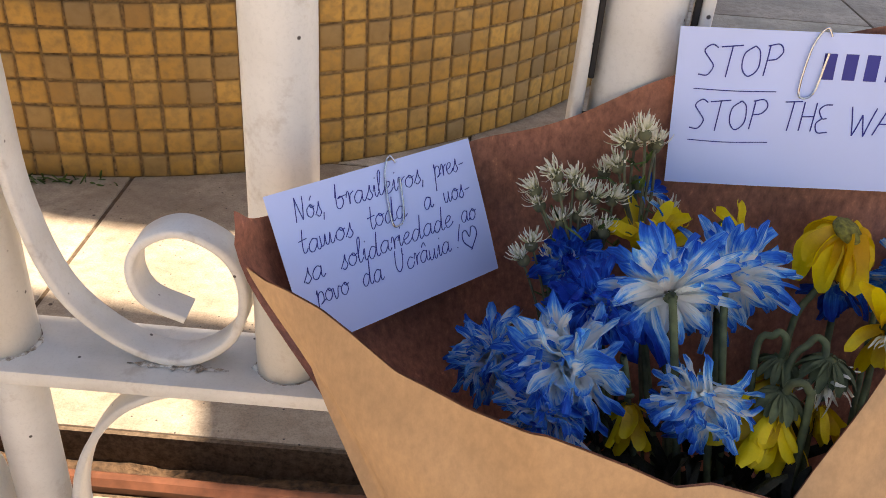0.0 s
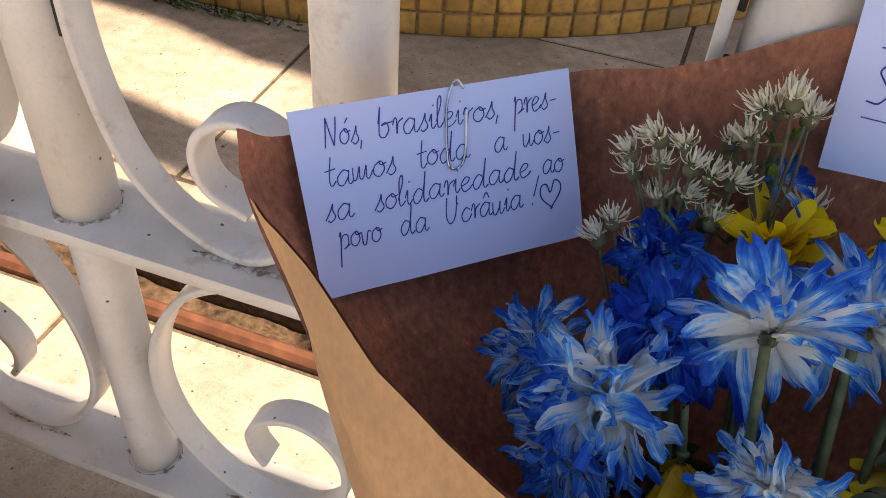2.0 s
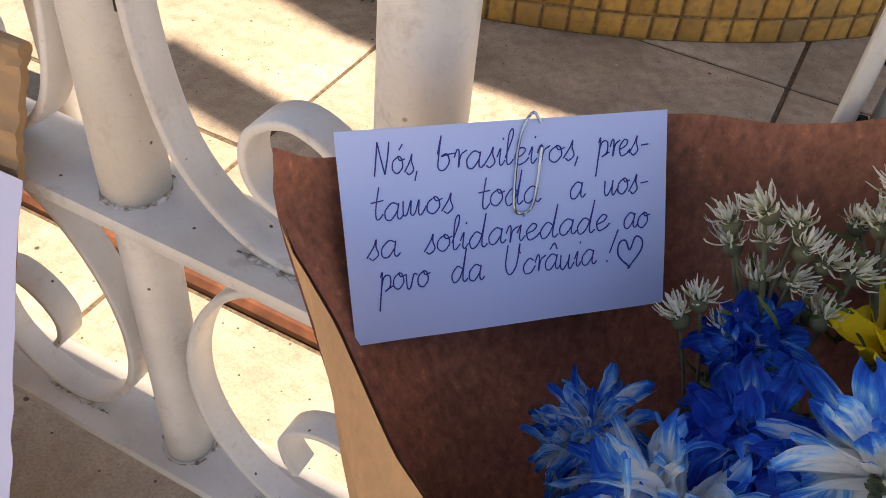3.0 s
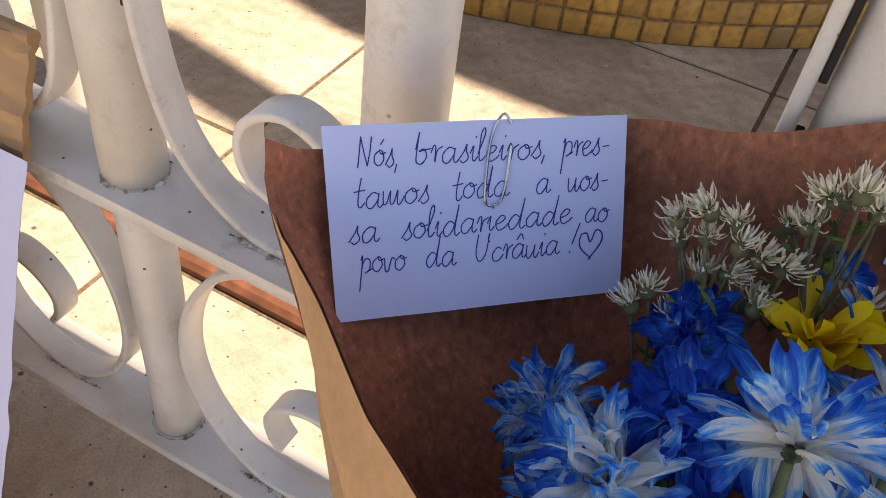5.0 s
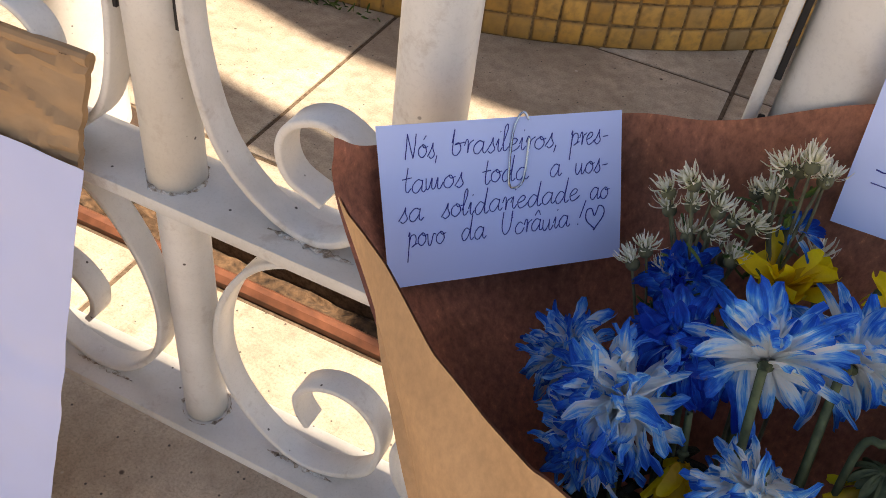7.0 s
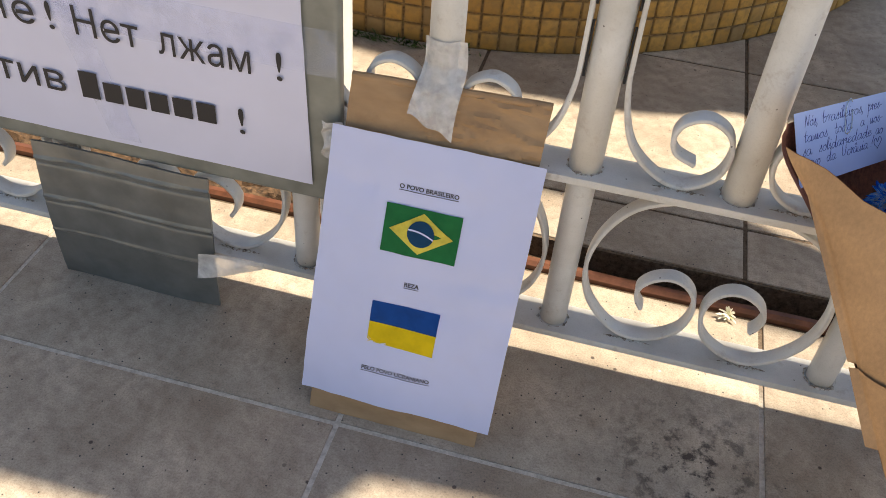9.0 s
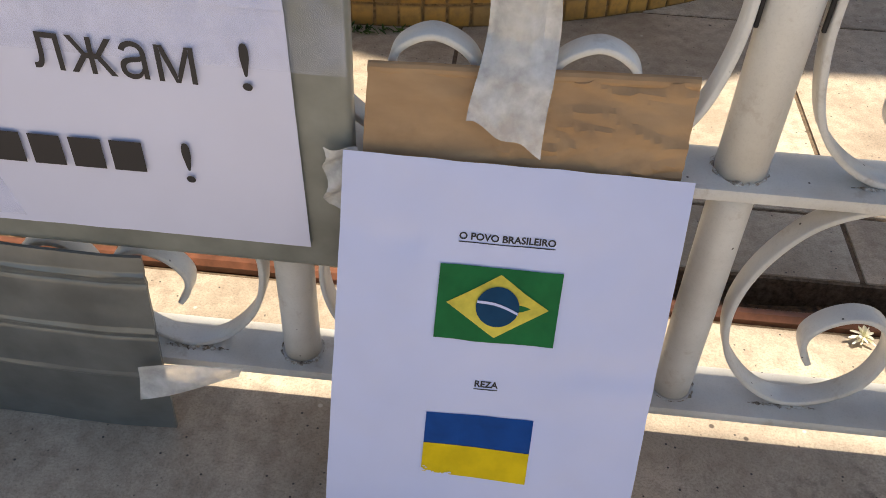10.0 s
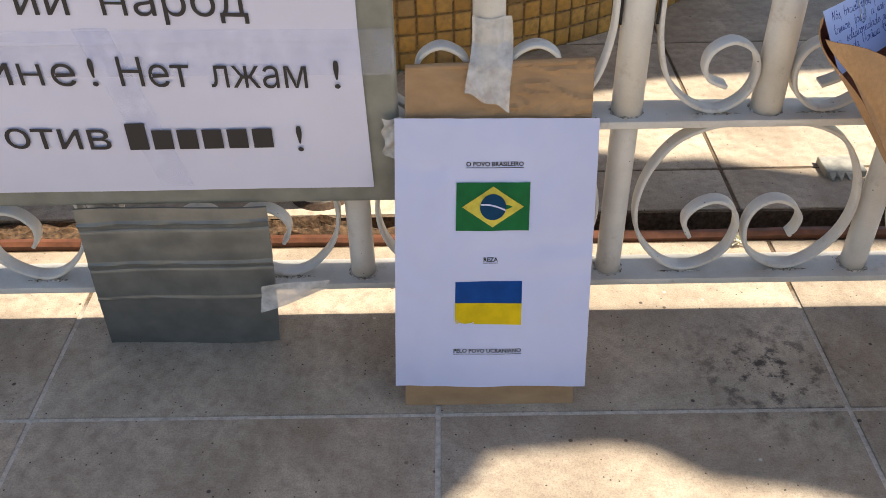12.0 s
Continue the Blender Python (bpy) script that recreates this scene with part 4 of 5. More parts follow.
def head_mesh(c, axis, R, rings, droop, seed, width=0.26, crumple=0.17, cols=2, ruffle=0.0, cup=0.0):
    """Petals in rings: (angle from the axis, count, length) each."""
    rnd = random.Random(seed)
    a, x, y = frame_of(axis)
    b = bmesh.new()
    lay = b.verts.layers.float_color.new("along")
    c = Vector(c)
    for ang, count, ln in rings:
        for k in range(count):
            th = 2 * math.pi * (k + rnd.random() * 0.8) / count
            ph = radians(ang + rnd.uniform(-12, 12))
            r = x * math.cos(th) + y * math.sin(th)
            d = a * math.cos(ph) + r * math.sin(ph)
            s = a.cross(r).normalized()
            bend = Vector((0, 0, -1)) * droop * rnd.uniform(0.4, 1.3) + a * (cup - 0.15)
            petal(b, lay, c + d * R * 0.10, d, s, R * ln * rnd.uniform(0.62, 1.15), R * width * rnd.uniform(0.6, 1.2), bend, rnd.uniform(-0.3, 0.6), rnd, 6 if cols < 4 else 8, crumple, cols, ruffle)
    bmesh.ops.recalc_face_normals(b, faces=b.faces)
    me = bpy.data.meshes.new("petals")
    b.to_mesh(me)
    b.free()
    for p in me.polygons:
        p.use_smooth = True
    return me


FOOT = Vector((0.348, -0.190, 0.165))


def flower(name, c, axis, R, mat, rings, droop, seed, label, cat="flower", disc=False, width=0.25, stem_r=0.0012, kink=None, crumple=0.17, cols=2, ruffle=0.0):
    c = Vector(c)
    a = Vector(axis).normalized()
    t = thing(name, c, label, cat, "flowers in the bouquet")
    me = head_mesh(c, axis, R, rings, droop, seed, width, crumple, cols, ruffle)
    if mat == YEL_PETAL:
        keep_inside(me)
    part("petals", me, mat, t)
    b = bmesh.new()
    base = c - a * R * 0.10
    if disc:
        m4 = Matrix.Translation(c + a * R * 0.06) @ a.to_track_quat("Z", "Y").to_matrix().to_4x4() @ Matrix.Diagonal((1, 1, 0.45, 1))
        bmesh.ops.create_icosphere(b, subdivisions=3, radius=R * 0.30, matrix=m4)
        for v in b.verts:
            v.co += (v.co - c).normalized() * 0.0006 * noise.noise(v.co * 900)
        part("disc", b, DISC, t)
        b = bmesh.new()
    m4 = Matrix.Translation(base) @ a.to_track_quat("Z", "Y").to_matrix().to_4x4() @ Matrix.Diagonal((1, 1, 0.55, 1))
    bmesh.ops.create_icosphere(b, subdivisions=2, radius=R * 0.11, matrix=m4)
    part("calyx", b, STEM, t)
    b = bmesh.new()
    foot = FOOT + Vector((0.3 * (c.x - FOOT.x) * 0.3, 0.012 * math.sin(seed * 2.3), 0.01))
    mid = [base - a * R * 0.5 + Vector((0, 0, -0.004))] if kink is None else [Vector(k) for k in kink]
    tube(b, smooth_path([base] + mid + [base.lerp(foot, 0.55) + Vector((0, -0.006, 0)), foot], 7), stem_r, 7)
    me = finish(b)
    keep_inside(me)
    part("stem", me, STEM, t)
    return t


MUM = [(14, 10, 0.60), (34, 16, 0.80), (54, 22, 0.92), (74, 24, 0.96), (94, 22, 0.95)]
UMBEL = [(52, 12, 0.95), (66, 17, 1.0), (80, 19, 1.05), (94, 15, 0.95), (110, 9, 0.8)]
HANG = [(14, 5, 0.9), (36, 8, 1.0), (62, 8, 0.95)]
SHAG = [(12, 11, 0.66), (28, 18, 0.76), (46, 25, 0.84), (64, 30, 0.88), (82, 30, 0.86), (100, 26, 0.80), (118, 16, 0.72)]


def mum(c, axis, R, mat, rings, droop, seed, label, width=0.36, crumple=0.12, ruffle=0.16, kink=None, stem_r=0.0015):
    return flower("blue_chrysanthemum", c, axis, R, mat, rings, droop, seed, label, width=width, crumple=crumple, cols=4, ruffle=ruffle, kink=kink, stem_r=stem_r)


FA, FB = Vector((0.3040, -0.0870, 0.4220)), Vector((0.3295, -0.0700, 0.4185))
mum(FA, (-0.05, 0.85, 0.24), 0.0240, BLUE_PETAL, UMBEL, 0.10, 1, "wilting blue and white dyed chrysanthemum seen from its underside", width=0.30, crumple=0.11, ruffle=0.16)
mum(FB, (0.15, 0.80, 0.30), 0.0240, BLUE_PETAL, UMBEL, 0.42, 2, "pale blue wilting chrysanthemum with drooping outer petals", width=0.27, crumple=0.17, ruffle=0.2)
mum(FA + Vector((-0.006, 0.004, -0.004)), (-0.35, -0.15, -0.85), 0.0265, DEEP_PETAL, HANG, 0.5, 21, "deep blue hanging petals under a chrysanthemum", crumple=0.16, kink=[FA + Vector((0.001, 0.012, -0.008))])
mum(FB + Vector((-0.006, 0.002, -0.004)), (-0.1, -0.2, -0.9), 0.0255, BLUE_PETAL, HANG, 0.5, 22, "blue hanging petals under a pale chrysanthemum", width=0.30, crumple=0.2, kink=[FB + Vector((0.001, 0.012, -0.008))])
mum((0.2790, -0.0850, 0.4120), (-0.30, -0.30, 0.70), 0.0195, DEEP_PETAL, MUM, 0.5, 3, "deep blue crumpled chrysanthemum head", width=0.30, crumple=0.34, ruffle=0.32)
mum((0.2690, -0.1060, 0.3990), (-0.62, -0.42, 0.20), 0.0285, PALE_PETAL, SHAG, 0.55, 4, "large blue and white chrysanthemum drooping over the paper", width=0.21, crumple=0.36, ruffle=0.40)
mum((0.2640, -0.1160, 0.3870), (-0.45, -0.50, -0.55), 0.0200, BLUE_PETAL, SHAG, 0.5, 24, "lower crumpled petals of a drooping blue and white chrysanthemum", width=0.23, crumple=0.36, ruffle=0.40)
mum((0.2450, -0.0800, 0.3800), (-0.45, -0.15, 0.40), 0.0215, BLUE_PETAL, SHAG, 0.75, 5, "small withered blue and white chrysanthemum leaning outward", width=0.21, crumple=0.34, ruffle=0.36)
mum((0.3135, -0.1190, 0.4030), (-0.1, -0.45, -0.80), 0.0215, PALE_PETAL, SHAG, 0.55, 6, "ragged pale blue chrysanthemum hanging head down", width=0.22, crumple=0.38, ruffle=0.40,
    kink=[(0.3145, -0.112, 0.404), (0.322, -0.118, 0.375)])
mum((0.2720, -0.0540, 0.4100), (-0.2, -0.4, 0.8), 0.0150, DEEP_PETAL, MUM, 0.4, 7, "dark blue chrysanthemum behind dried white sprigs", crumple=0.2)
mum((0.4120, -0.0480, 0.4080), (0.2, -0.5, 0.5), 0.0230, BLUE_PETAL, SHAG, 0.6, 8, "blue chrysanthemum wilting beside the yellow ones", width=0.28, crumple=0.22, ruffle=0.2)
mum((0.3830, -0.0450, 0.4060), (-0.2, -0.5, -0.6), 0.0170, DEEP_PETAL, HANG, 0.6, 28, "few dark blue petals hanging behind a yellow daisy", crumple=0.2)
mum((0.3000, -0.0360, 0.4340), (0.3, -0.3, 0.7), 0.0100, DEEP_PETAL, [(30, 5, 0.9), (65, 7, 1.0)], 0.2, 9, "small dark blue flower behind the white sprigs", width=0.30)


def daisy(c, axis, R, rings, droop, seed, label, **more):
    return flower("yellow_daisy", c, axis, R, YEL_PETAL, rings, droop, seed, label, cols=4, ruffle=0.10, **more)


daisy((0.3750, -0.0520, 0.4330), (0.34, -0.25, 0.85), 0.0215, [(104, 8, 1.0), (122, 9, 1.1), (136, 7, 1.0)], 3.2, 11, "bright yellow daisy with olive disc and drooping petals", disc=True, width=0.50, crumple=0.06, stem_r=0.0014,
      kink=[(0.3705, -0.056, 0.412), (0.360, -0.070, 0.385)])
daisy((0.3430, -0.1130, 0.3970), (-0.35, -0.35, -0.80), 0.0240, [(16, 6, 0.9), (34, 9, 1.0), (50, 9, 0.95)], 0.5, 12, "yellow daisy hanging head down on a bent stem", width=0.36, stem_r=0.0015,
      kink=[(0.3450, -0.1130, 0.4065), (0.3500, -0.1150, 0.4060), (0.3510, -0.120, 0.390)])
daisy((0.3020, -0.0470, 0.4150), (0.05, 0.1, 1), 0.0195, [(20, 4, 1.0), (48, 6, 1.0), (66, 5, 0.9)], 0.15, 13, "yellow daisy with loose upright petals", width=0.48)
daisy((0.3350, -0.0510, 0.4270), (0.4, -0.2, 0.6), 0.0140, [(80, 5, 1.0), (105, 6, 1.2)], 2.2, 15, "withered yellow daisy with few curled petals", width=0.34, crumple=0.3)
daisy((0.3890, -0.0760, 0.4080), (-0.1, -0.5, 0.1), 0.0200, [(60, 5, 1.0), (95, 6, 1.0)], 0.8, 16, "half-bare yellow daisy with a dried centre", width=0.44)
daisy((0.2925, -0.1100, 0.3900), (0.15, -0.4, -0.8), 0.0185, [(18, 5, 1.0), (42, 6, 1.0)], 0.8, 17, "withered yellow daisy hanging among grey-green stems", width=0.34, crumple=0.28)
daisy((0.3495, -0.0900, 0.3930), (0.0, -0.35, -0.85), 0.0180, [(18, 6, 0.9), (42, 7, 0.95)], 0.8, 18, "yellow daisy hanging head down on a hooked stem", width=0.38, stem_r=0.0014,
      kink=[(0.3500, -0.0880, 0.4060), (0.3455, -0.0870, 0.4075), (0.3400, -0.0930, 0.3900)])
daisy((0.3640, -0.1000, 0.3880), (0.1, -0.4, -0.8), 0.0165, [(20, 6, 1.0), (46, 6, 1.0)], 0.7, 26, "yellow petals under a shrivelled flower head", width=0.38)
flower("withered_daisy", (0.3630, -0.0960, 0.4000), (0.35, -0.3, -0.75), 0.0150, DRY_PETAL, [(20, 10, 0.8), (44, 14, 1.0), (70, 12, 0.9)], 0.5, 19, "dried whitish flower head with stringy petals", width=0.13, crumple=0.3, stem_r=0.0014,
       kink=[(0.3625, -0.0915, 0.4085), (0.3575, -0.0900, 0.4075), (0.3500, -0.1000, 0.3850)])
flower("withered_daisy", (0.3900, -0.0800, 0.4070), (-0.1, -0.8, 0.2), 0.0110, DRY_PETAL, [(20, 10, 0.8), (50, 12, 0.9)], 0.3, 20, "shrivelled pale centre of a bare daisy", width=0.14, crumple=0.35)


def green_bud(c, R, label):
    """A nodding green bud with overlapping sepals."""
    c = Vector(c)
    t = thing("nodding_bud", c, label, "flower", "flowers in the bouquet")
    b = bmesh.new()
    lay = b.verts.layers.float_color.new("along")
    rnd = random.Random(label)
    for ring in range(3):
        for k in range(9):
            a = 2 * math.pi * (k + 0.5 * ring) / 9
            r = Vector((math.cos(a), math.sin(a), 0))
            d = (r * (0.5 + 0.35 * ring) + Vector((0, 0, -0.5))).normalized()
            petal(b, lay, c + r * R * 0.15, d, Vector((0, 0, 1)).cross(r), R * (0.8 + 0.18 * ring), R * 0.45, Vector((0, 0, -1.3)), 0.25, rnd, 5, 0.05)
    bmesh.ops.create_icosphere(b, subdivisions=2, radius=R * 0.45, matrix=Matrix.Translation(c - Vector((0, 0, R * 0.35))))
    part("calyx", finish(b), STEM, t)["kind"] = "stuff"


green_bud((0.3495, -0.0900, 0.3985), 0.0085, "nodding grey-green bud on a hooked stem")
green_bud((0.3640, -0.0960, 0.4045), 0.0105, "larger nodding grey-green bud beside dried petals")
green_bud((0.3430, -0.1125, 0.4010), 0.0090, "grey-green calyx over a hanging yellow daisy")


def sprig(heads, seed, label):
    """Dried white filler sprig: thin branching stems with ragged little heads."""
    rnd = random.Random(seed)
    c0 = sum((Vector(h) for h in heads), Vector()) / len(heads)
    t = thing("filler_sprig", c0, label, "flower", "flowers in the bouquet")
    fork = c0 + Vector((0.006, -0.012, -0.035))
    for h in heads:
        h = Vector(h)
        ax = (h - fork).normalized() + Vector((rnd.uniform(-0.5, 0.5), rnd.uniform(-0.7, 0.1), rnd.uniform(-0.2, 0.4)))
        part("head", head_mesh(h, ax, rnd.uniform(0.0062, 0.0082), [(24, 8, 0.8), (50, 12, 1.0), (76, 14, 1.05)], rnd.uniform(0.0, 0.3), rnd.randint(0, 9999), 0.15, 0.28, cup=2.2), DRY_PETAL, t)["kind"] = "stuff"
        b = bmesh.new()
        bmesh.ops.create_icosphere(b, subdivisions=2, radius=0.0027, matrix=Matrix.Translation(h - ax.normalized() * 0.0014))
        tube(b, smooth_path([h, h.lerp(fork, 0.5) + Vector((rnd.uniform(-0.003, 0.003), -0.001, 0)), fork], 5), (0.0005, 0.0007), 6)
        part("twig", b, STEM_D, t)
    b = bmesh.new()
    tube(b, smooth_path([fork, fork.lerp(FOOT, 0.5) + Vector((-0.006, 0, 0)), FOOT], 6), 0.0008, 6)
    part("stem", b, STEM_D, t)
    b = bmesh.new()
    lay = b.verts.layers.float_color.new("along")
    for k in range(26):
        p = c0.lerp(fork, rnd.random()) + Vector((rnd.uniform(-0.014, 0.014), rnd.uniform(-0.010, 0.004), rnd.uniform(-0.012, 0.010)))
        d = Vector((rnd.uniform(-1, 1), rnd.uniform(-1, 0.4), rnd.uniform(-0.2, 1))).normalized()
        if p.x < 0.262 or p.x > 0.300:
            continue
        petal(b, lay, p, d, frame_of(d)[1], rnd.uniform(0.005, 0.010), 0.0026, Vector((0, 0, -0.2)), 0.2, rnd, 3)
    bmesh.ops.recalc_face_normals(b, faces=b.faces)
    me = bpy.data.meshes.new("leaves")
    b.to_mesh(me)
    b.free()
    part("leaves", me, LEAF, t)


def jitter(spots_xz, y, seed):
    rnd = random.Random(seed)
    return [(x + rnd.uniform(-0.001, 0.001), y + rnd.uniform(-0.005, 0.005), z + rnd.uniform(-0.001, 0.001)) for x, z in spots_xz]


sprig(jitter([(0.263, 0.444), (0.265, 0.436), (0.259, 0.429), (0.256, 0.434), (0.267, 0.423), (0.275, 0.436), (0.280, 0.434), (0.288, 0.434), (0.285, 0.423), (0.283, 0.417), (0.270, 0.441), (0.274, 0.426)], -0.044, 3), 31, "dried white filler flowers in a dense sprig")
sprig(jitter([(0.289, 0.456), (0.296, 0.461), (0.301, 0.452), (0.284, 0.441), (0.288, 0.446), (0.293, 0.452), (0.300, 0.457)], -0.031, 4), 32, "dried white filler flowers on a tall sprig")
sprig(jitter([(0.256, 0.416), (0.264, 0.410), (0.254, 0.410), (0.266, 0.399)], -0.054, 5), 33, "small dried white filler sprig by the card")
sprig(jitter([(0.310, 0.424)], -0.035, 6), 34, "few dried white filler heads between blue flowers")


# dry leaves packed in near black, to stand for the shade inside the wrap
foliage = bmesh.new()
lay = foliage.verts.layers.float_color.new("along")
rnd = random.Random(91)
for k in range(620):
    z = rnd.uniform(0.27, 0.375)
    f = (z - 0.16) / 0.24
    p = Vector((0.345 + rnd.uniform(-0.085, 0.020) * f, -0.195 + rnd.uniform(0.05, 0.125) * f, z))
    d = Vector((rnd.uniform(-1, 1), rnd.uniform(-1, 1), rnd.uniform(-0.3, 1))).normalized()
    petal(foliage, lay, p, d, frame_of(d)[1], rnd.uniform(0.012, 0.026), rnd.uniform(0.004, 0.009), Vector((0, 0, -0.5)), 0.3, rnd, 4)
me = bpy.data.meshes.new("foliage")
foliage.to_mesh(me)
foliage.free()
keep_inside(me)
tagged(part("bouquet_foliage", me, LEAF_SHADE), "dry leaves coloured near black as the shade deep inside the bouquet", "leaves", kind="stuff")


# ---- note cards with paper clips ----
def card(corners, bow, label, w, h):
    fn = four(*corners)
    nrm = (Vector(corners[3]) - Vector(corners[0])).cross(Vector(corners[1]) - Vector(corners[0])).normalized()
    if nrm.y > 0:
        nrm = -nrm

    def surf(u, v, lift=0.0):
        k = bow * (math.sin(math.pi * u) * 0.8) + 0.0006 * noise.noise(Vector((u * 4, v * 3, corners[0][0] * 50)))
        return fn(u, v) + nrm * (k + lift)
    t = thing("note_card", fn(0.5, 0.5), label, "note card")
    b = bmesh.new()
    sheet(b, lambda u, v: surf(u, v), 24, 16, 0.0003)
    part("paper", b, CARD, t)
    return t, (lambda x, y: surf(x / w, -y / h, 0.0004)), surf, nrm


def pen(t, at, pts, r=0.0002):
    b = bmesh.new()
    tube(b, [at(p.x, p.y) for p in smooth_path(pts, 8)], r, 5)
    part("pen_stroke", b, INK, t)


def clip(surf, u, v0, v1, label):
    """A bent wire paper clip gripping the top of a card."""
    t = thing("paper_clip", surf(u, v0, 0.001), label, "paper clip")
    b = bmesh.new()
    du, slant = 0.036, -0.10
    p = [(u + du, 0.30 * v1), (u + du * 0.9, v1 * 0.86), (u + du * 0.1, v1), (u - du * 0.8, v1 * 0.9), (u - du, v1 * 0.3), (u - du * 0.6, v0 + 0.01), (u, v0 - 0.03), (u + du * 0.7, v0 + 0.02)]
    tube(b, [surf(q.x + slant * (q.y - v1 * 0.5), q.y, 0.0011) for q in smooth_path(p, 8)], 0.00045, 7)
    part("wire", b, WIRE, t)


c1, at1, surf1, n1 = card(((0.153, -0.064, 0.4340), (0.228, -0.0100, 0.4400), (0.2460, -0.0280, 0.3880), (0.1740, -0.0850, 0.3800)), 0.0, "pale bluish handwritten note card clipped to the bouquet", 0.095, 0.060)
# pen letters: strokes in x-height units, with the advance first
GLYPH = {
    "a": (1.2, [(0.9, 0.85), (0.5, 1.0), (0.1, 0.6), (0.15, 0.1), (0.5, 0.0), (0.85, 0.5), (0.9, 0.95), (0.88, 0.2), (1.05, 0.0), (1.25, 0.2)]),
    "b": (1.1, [(0.0, 0.9), (0.15, 2.0), (0.1, 1.0), (0.12, 0.1), (0.5, -0.05), (0.8, 0.4), (0.6, 0.9), (0.25, 0.75), (0.7, 0.85), (1.1, 0.9)]),
    "c": (0.95, [(0.8, 0.85), (0.45, 1.0), (0.08, 0.55), (0.25, 0.05), (0.7, 0.1), (0.98, 0.5)]),
    "d": (1.3, [(0.85, 0.8), (0.45, 1.0), (0.08, 0.5), (0.25, 0.0), (0.6, 0.15), (0.85, 0.8), (1.0, 2.1), (0.9, 0.4), (1.05, 0.0), (1.3, 0.2)]),
    "e": (0.95, [(0.05, 0.4), (0.55, 0.6), (0.7, 0.9), (0.4, 1.0), (0.08, 0.55), (0.3, 0.0), (0.75, 0.15), (0.98, 0.4)]),
    "i": (0.55, [(0.0, 0.5), (0.2, 1.0), (0.2, 0.2), (0.35, 0.0), (0.57, 0.3)], [(0.28, 1.5), (0.33, 1.62)]),
    "í": (0.55, [(0.0, 0.5), (0.2, 1.0), (0.2, 0.2), (0.35, 0.0), (0.57, 0.3)], [(0.28, 1.5), (0.45, 1.8)]),
    "l": (0.55, [(0.0, 0.4), (0.35, 1.6), (0.3, 2.1), (0.1, 1.7), (0.12, 0.2), (0.32, 0.0), (0.57, 0.3)]),
    "m": (1.5, [(0.0, 0.9), (0.08, 0.1), (0.3, 0.1), (0.5, 0.9), (0.55, 0.1), (0.8, 0.1), (1.0, 0.9), (1.05, 0.1), (1.25, 0.0), (1.5, 0.5)]),
    "n": (1.1, [(0.0, 0.95), (0.06, 0.2), (0.3, 0.0), (0.6, 0.5), (0.66, 0.95), (0.68, 0.2), (0.85, 0.0), (1.1, 0.4)]),
    "o": (1.0, [(0.5, 1.0), (0.1, 0.7), (0.1, 0.2), (0.5, 0.0), (0.85, 0.4), (0.7, 0.9), (0.45, 1.0), (0.6, 0.75), (1.0, 0.85)]),
    "p": (1.0, [(0.0, 0.9), (0.15, 1.1), (0.08, -1.2), (0.15, 0.4), (0.35, 0.95), (0.75, 0.9), (0.8, 0.3), (0.4, 0.0), (1.0, 0.3)]),
    "r": (0.75, [(0.0, 0.6), (0.15, 1.05), (0.3, 0.9), (0.33, 0.0), (0.42, 0.7), (0.78, 1.0)]),
    "s": (0.8, [(0.0, 0.1), (0.35, 0.7), (0.5, 1.15), (0.52, 0.7), (0.7, 0.25), (0.4, -0.05), (0.15, 0.1)]),
    "t": (0.75, [(0.35, 1.9), (0.25, 0.8), (0.3, 0.1), (0.5, 0.0), (0.75, 0.3)], [(-0.1, 1.0), (0.7, 1.1)]),
    "v": (0.9, [(0.0, 0.95), (0.15, 0.1), (0.4, 0.1), (0.6, 0.9), (0.9, 0.85)]),
    "N": (1.35, [(0.05, -0.1), (0.12, 1.0), (0.15, 1.9)], [(0.15, 1.9), (0.5, 0.9), (0.85, 0.0)], [(0.85, 0.0), (1.0, 1.0), (1.05, 1.9)]),
    "U": (1.35, [(0.1, 1.9), (0.05, 0.6), (0.4, 0.0), (0.85, 0.5), (1.0, 1.9), (0.95, 1.5), (1.1, 1.3)]),
    ",": (0.5, [(0.18, 0.1), (0.05, -0.5)]),
    "-": (0.8, [(0.15, 0.5), (0.75, 0.55)]),
    "!": (0.5, [(0.35, 2.1), (0.2, 0.6)], [(0.15, 0.12), (0.18, 0.0)]),
}
GLYPH["ó"] = GLYPH["o"] + ([(0.5, 1.35), (0.75, 1.7)],)
GLYPH["â"] = GLYPH["a"] + ([(0.3, 1.3), (0.6, 1.7), (0.85, 1.3)],)


def write(card_thing, surf, word, u0, u1, v0, v1, h, r=0.00020, slant=0.16):
    """Pen strokes of a word between (u0, v0) and (u1, v1) on a card; h: x-height as a share of the card."""
    total = sum(GLYPH[ch][0] for ch in word)
    b = bmesh.new()
    pos = 0.0
    jig = random.Random(word)
    for ch in word:
        lift = jig.uniform(-0.08, 0.08)
        for stroke in GLYPH[ch][1:]:
            pts = smooth_path([(x + slant * y, y) for x, y in stroke], 6)
            loc = []
            for q in pts:
                f = (pos + q.x) / total
                loc.append(surf(u0 + (u1 - u0) * f, v0 + (v1 - v0) * f - h * (q.y + lift), 0.0004))
            tube(b, loc, r, 5)
        pos += GLYPH[ch][0]
    part("handwriting", b, INK, card_thing)


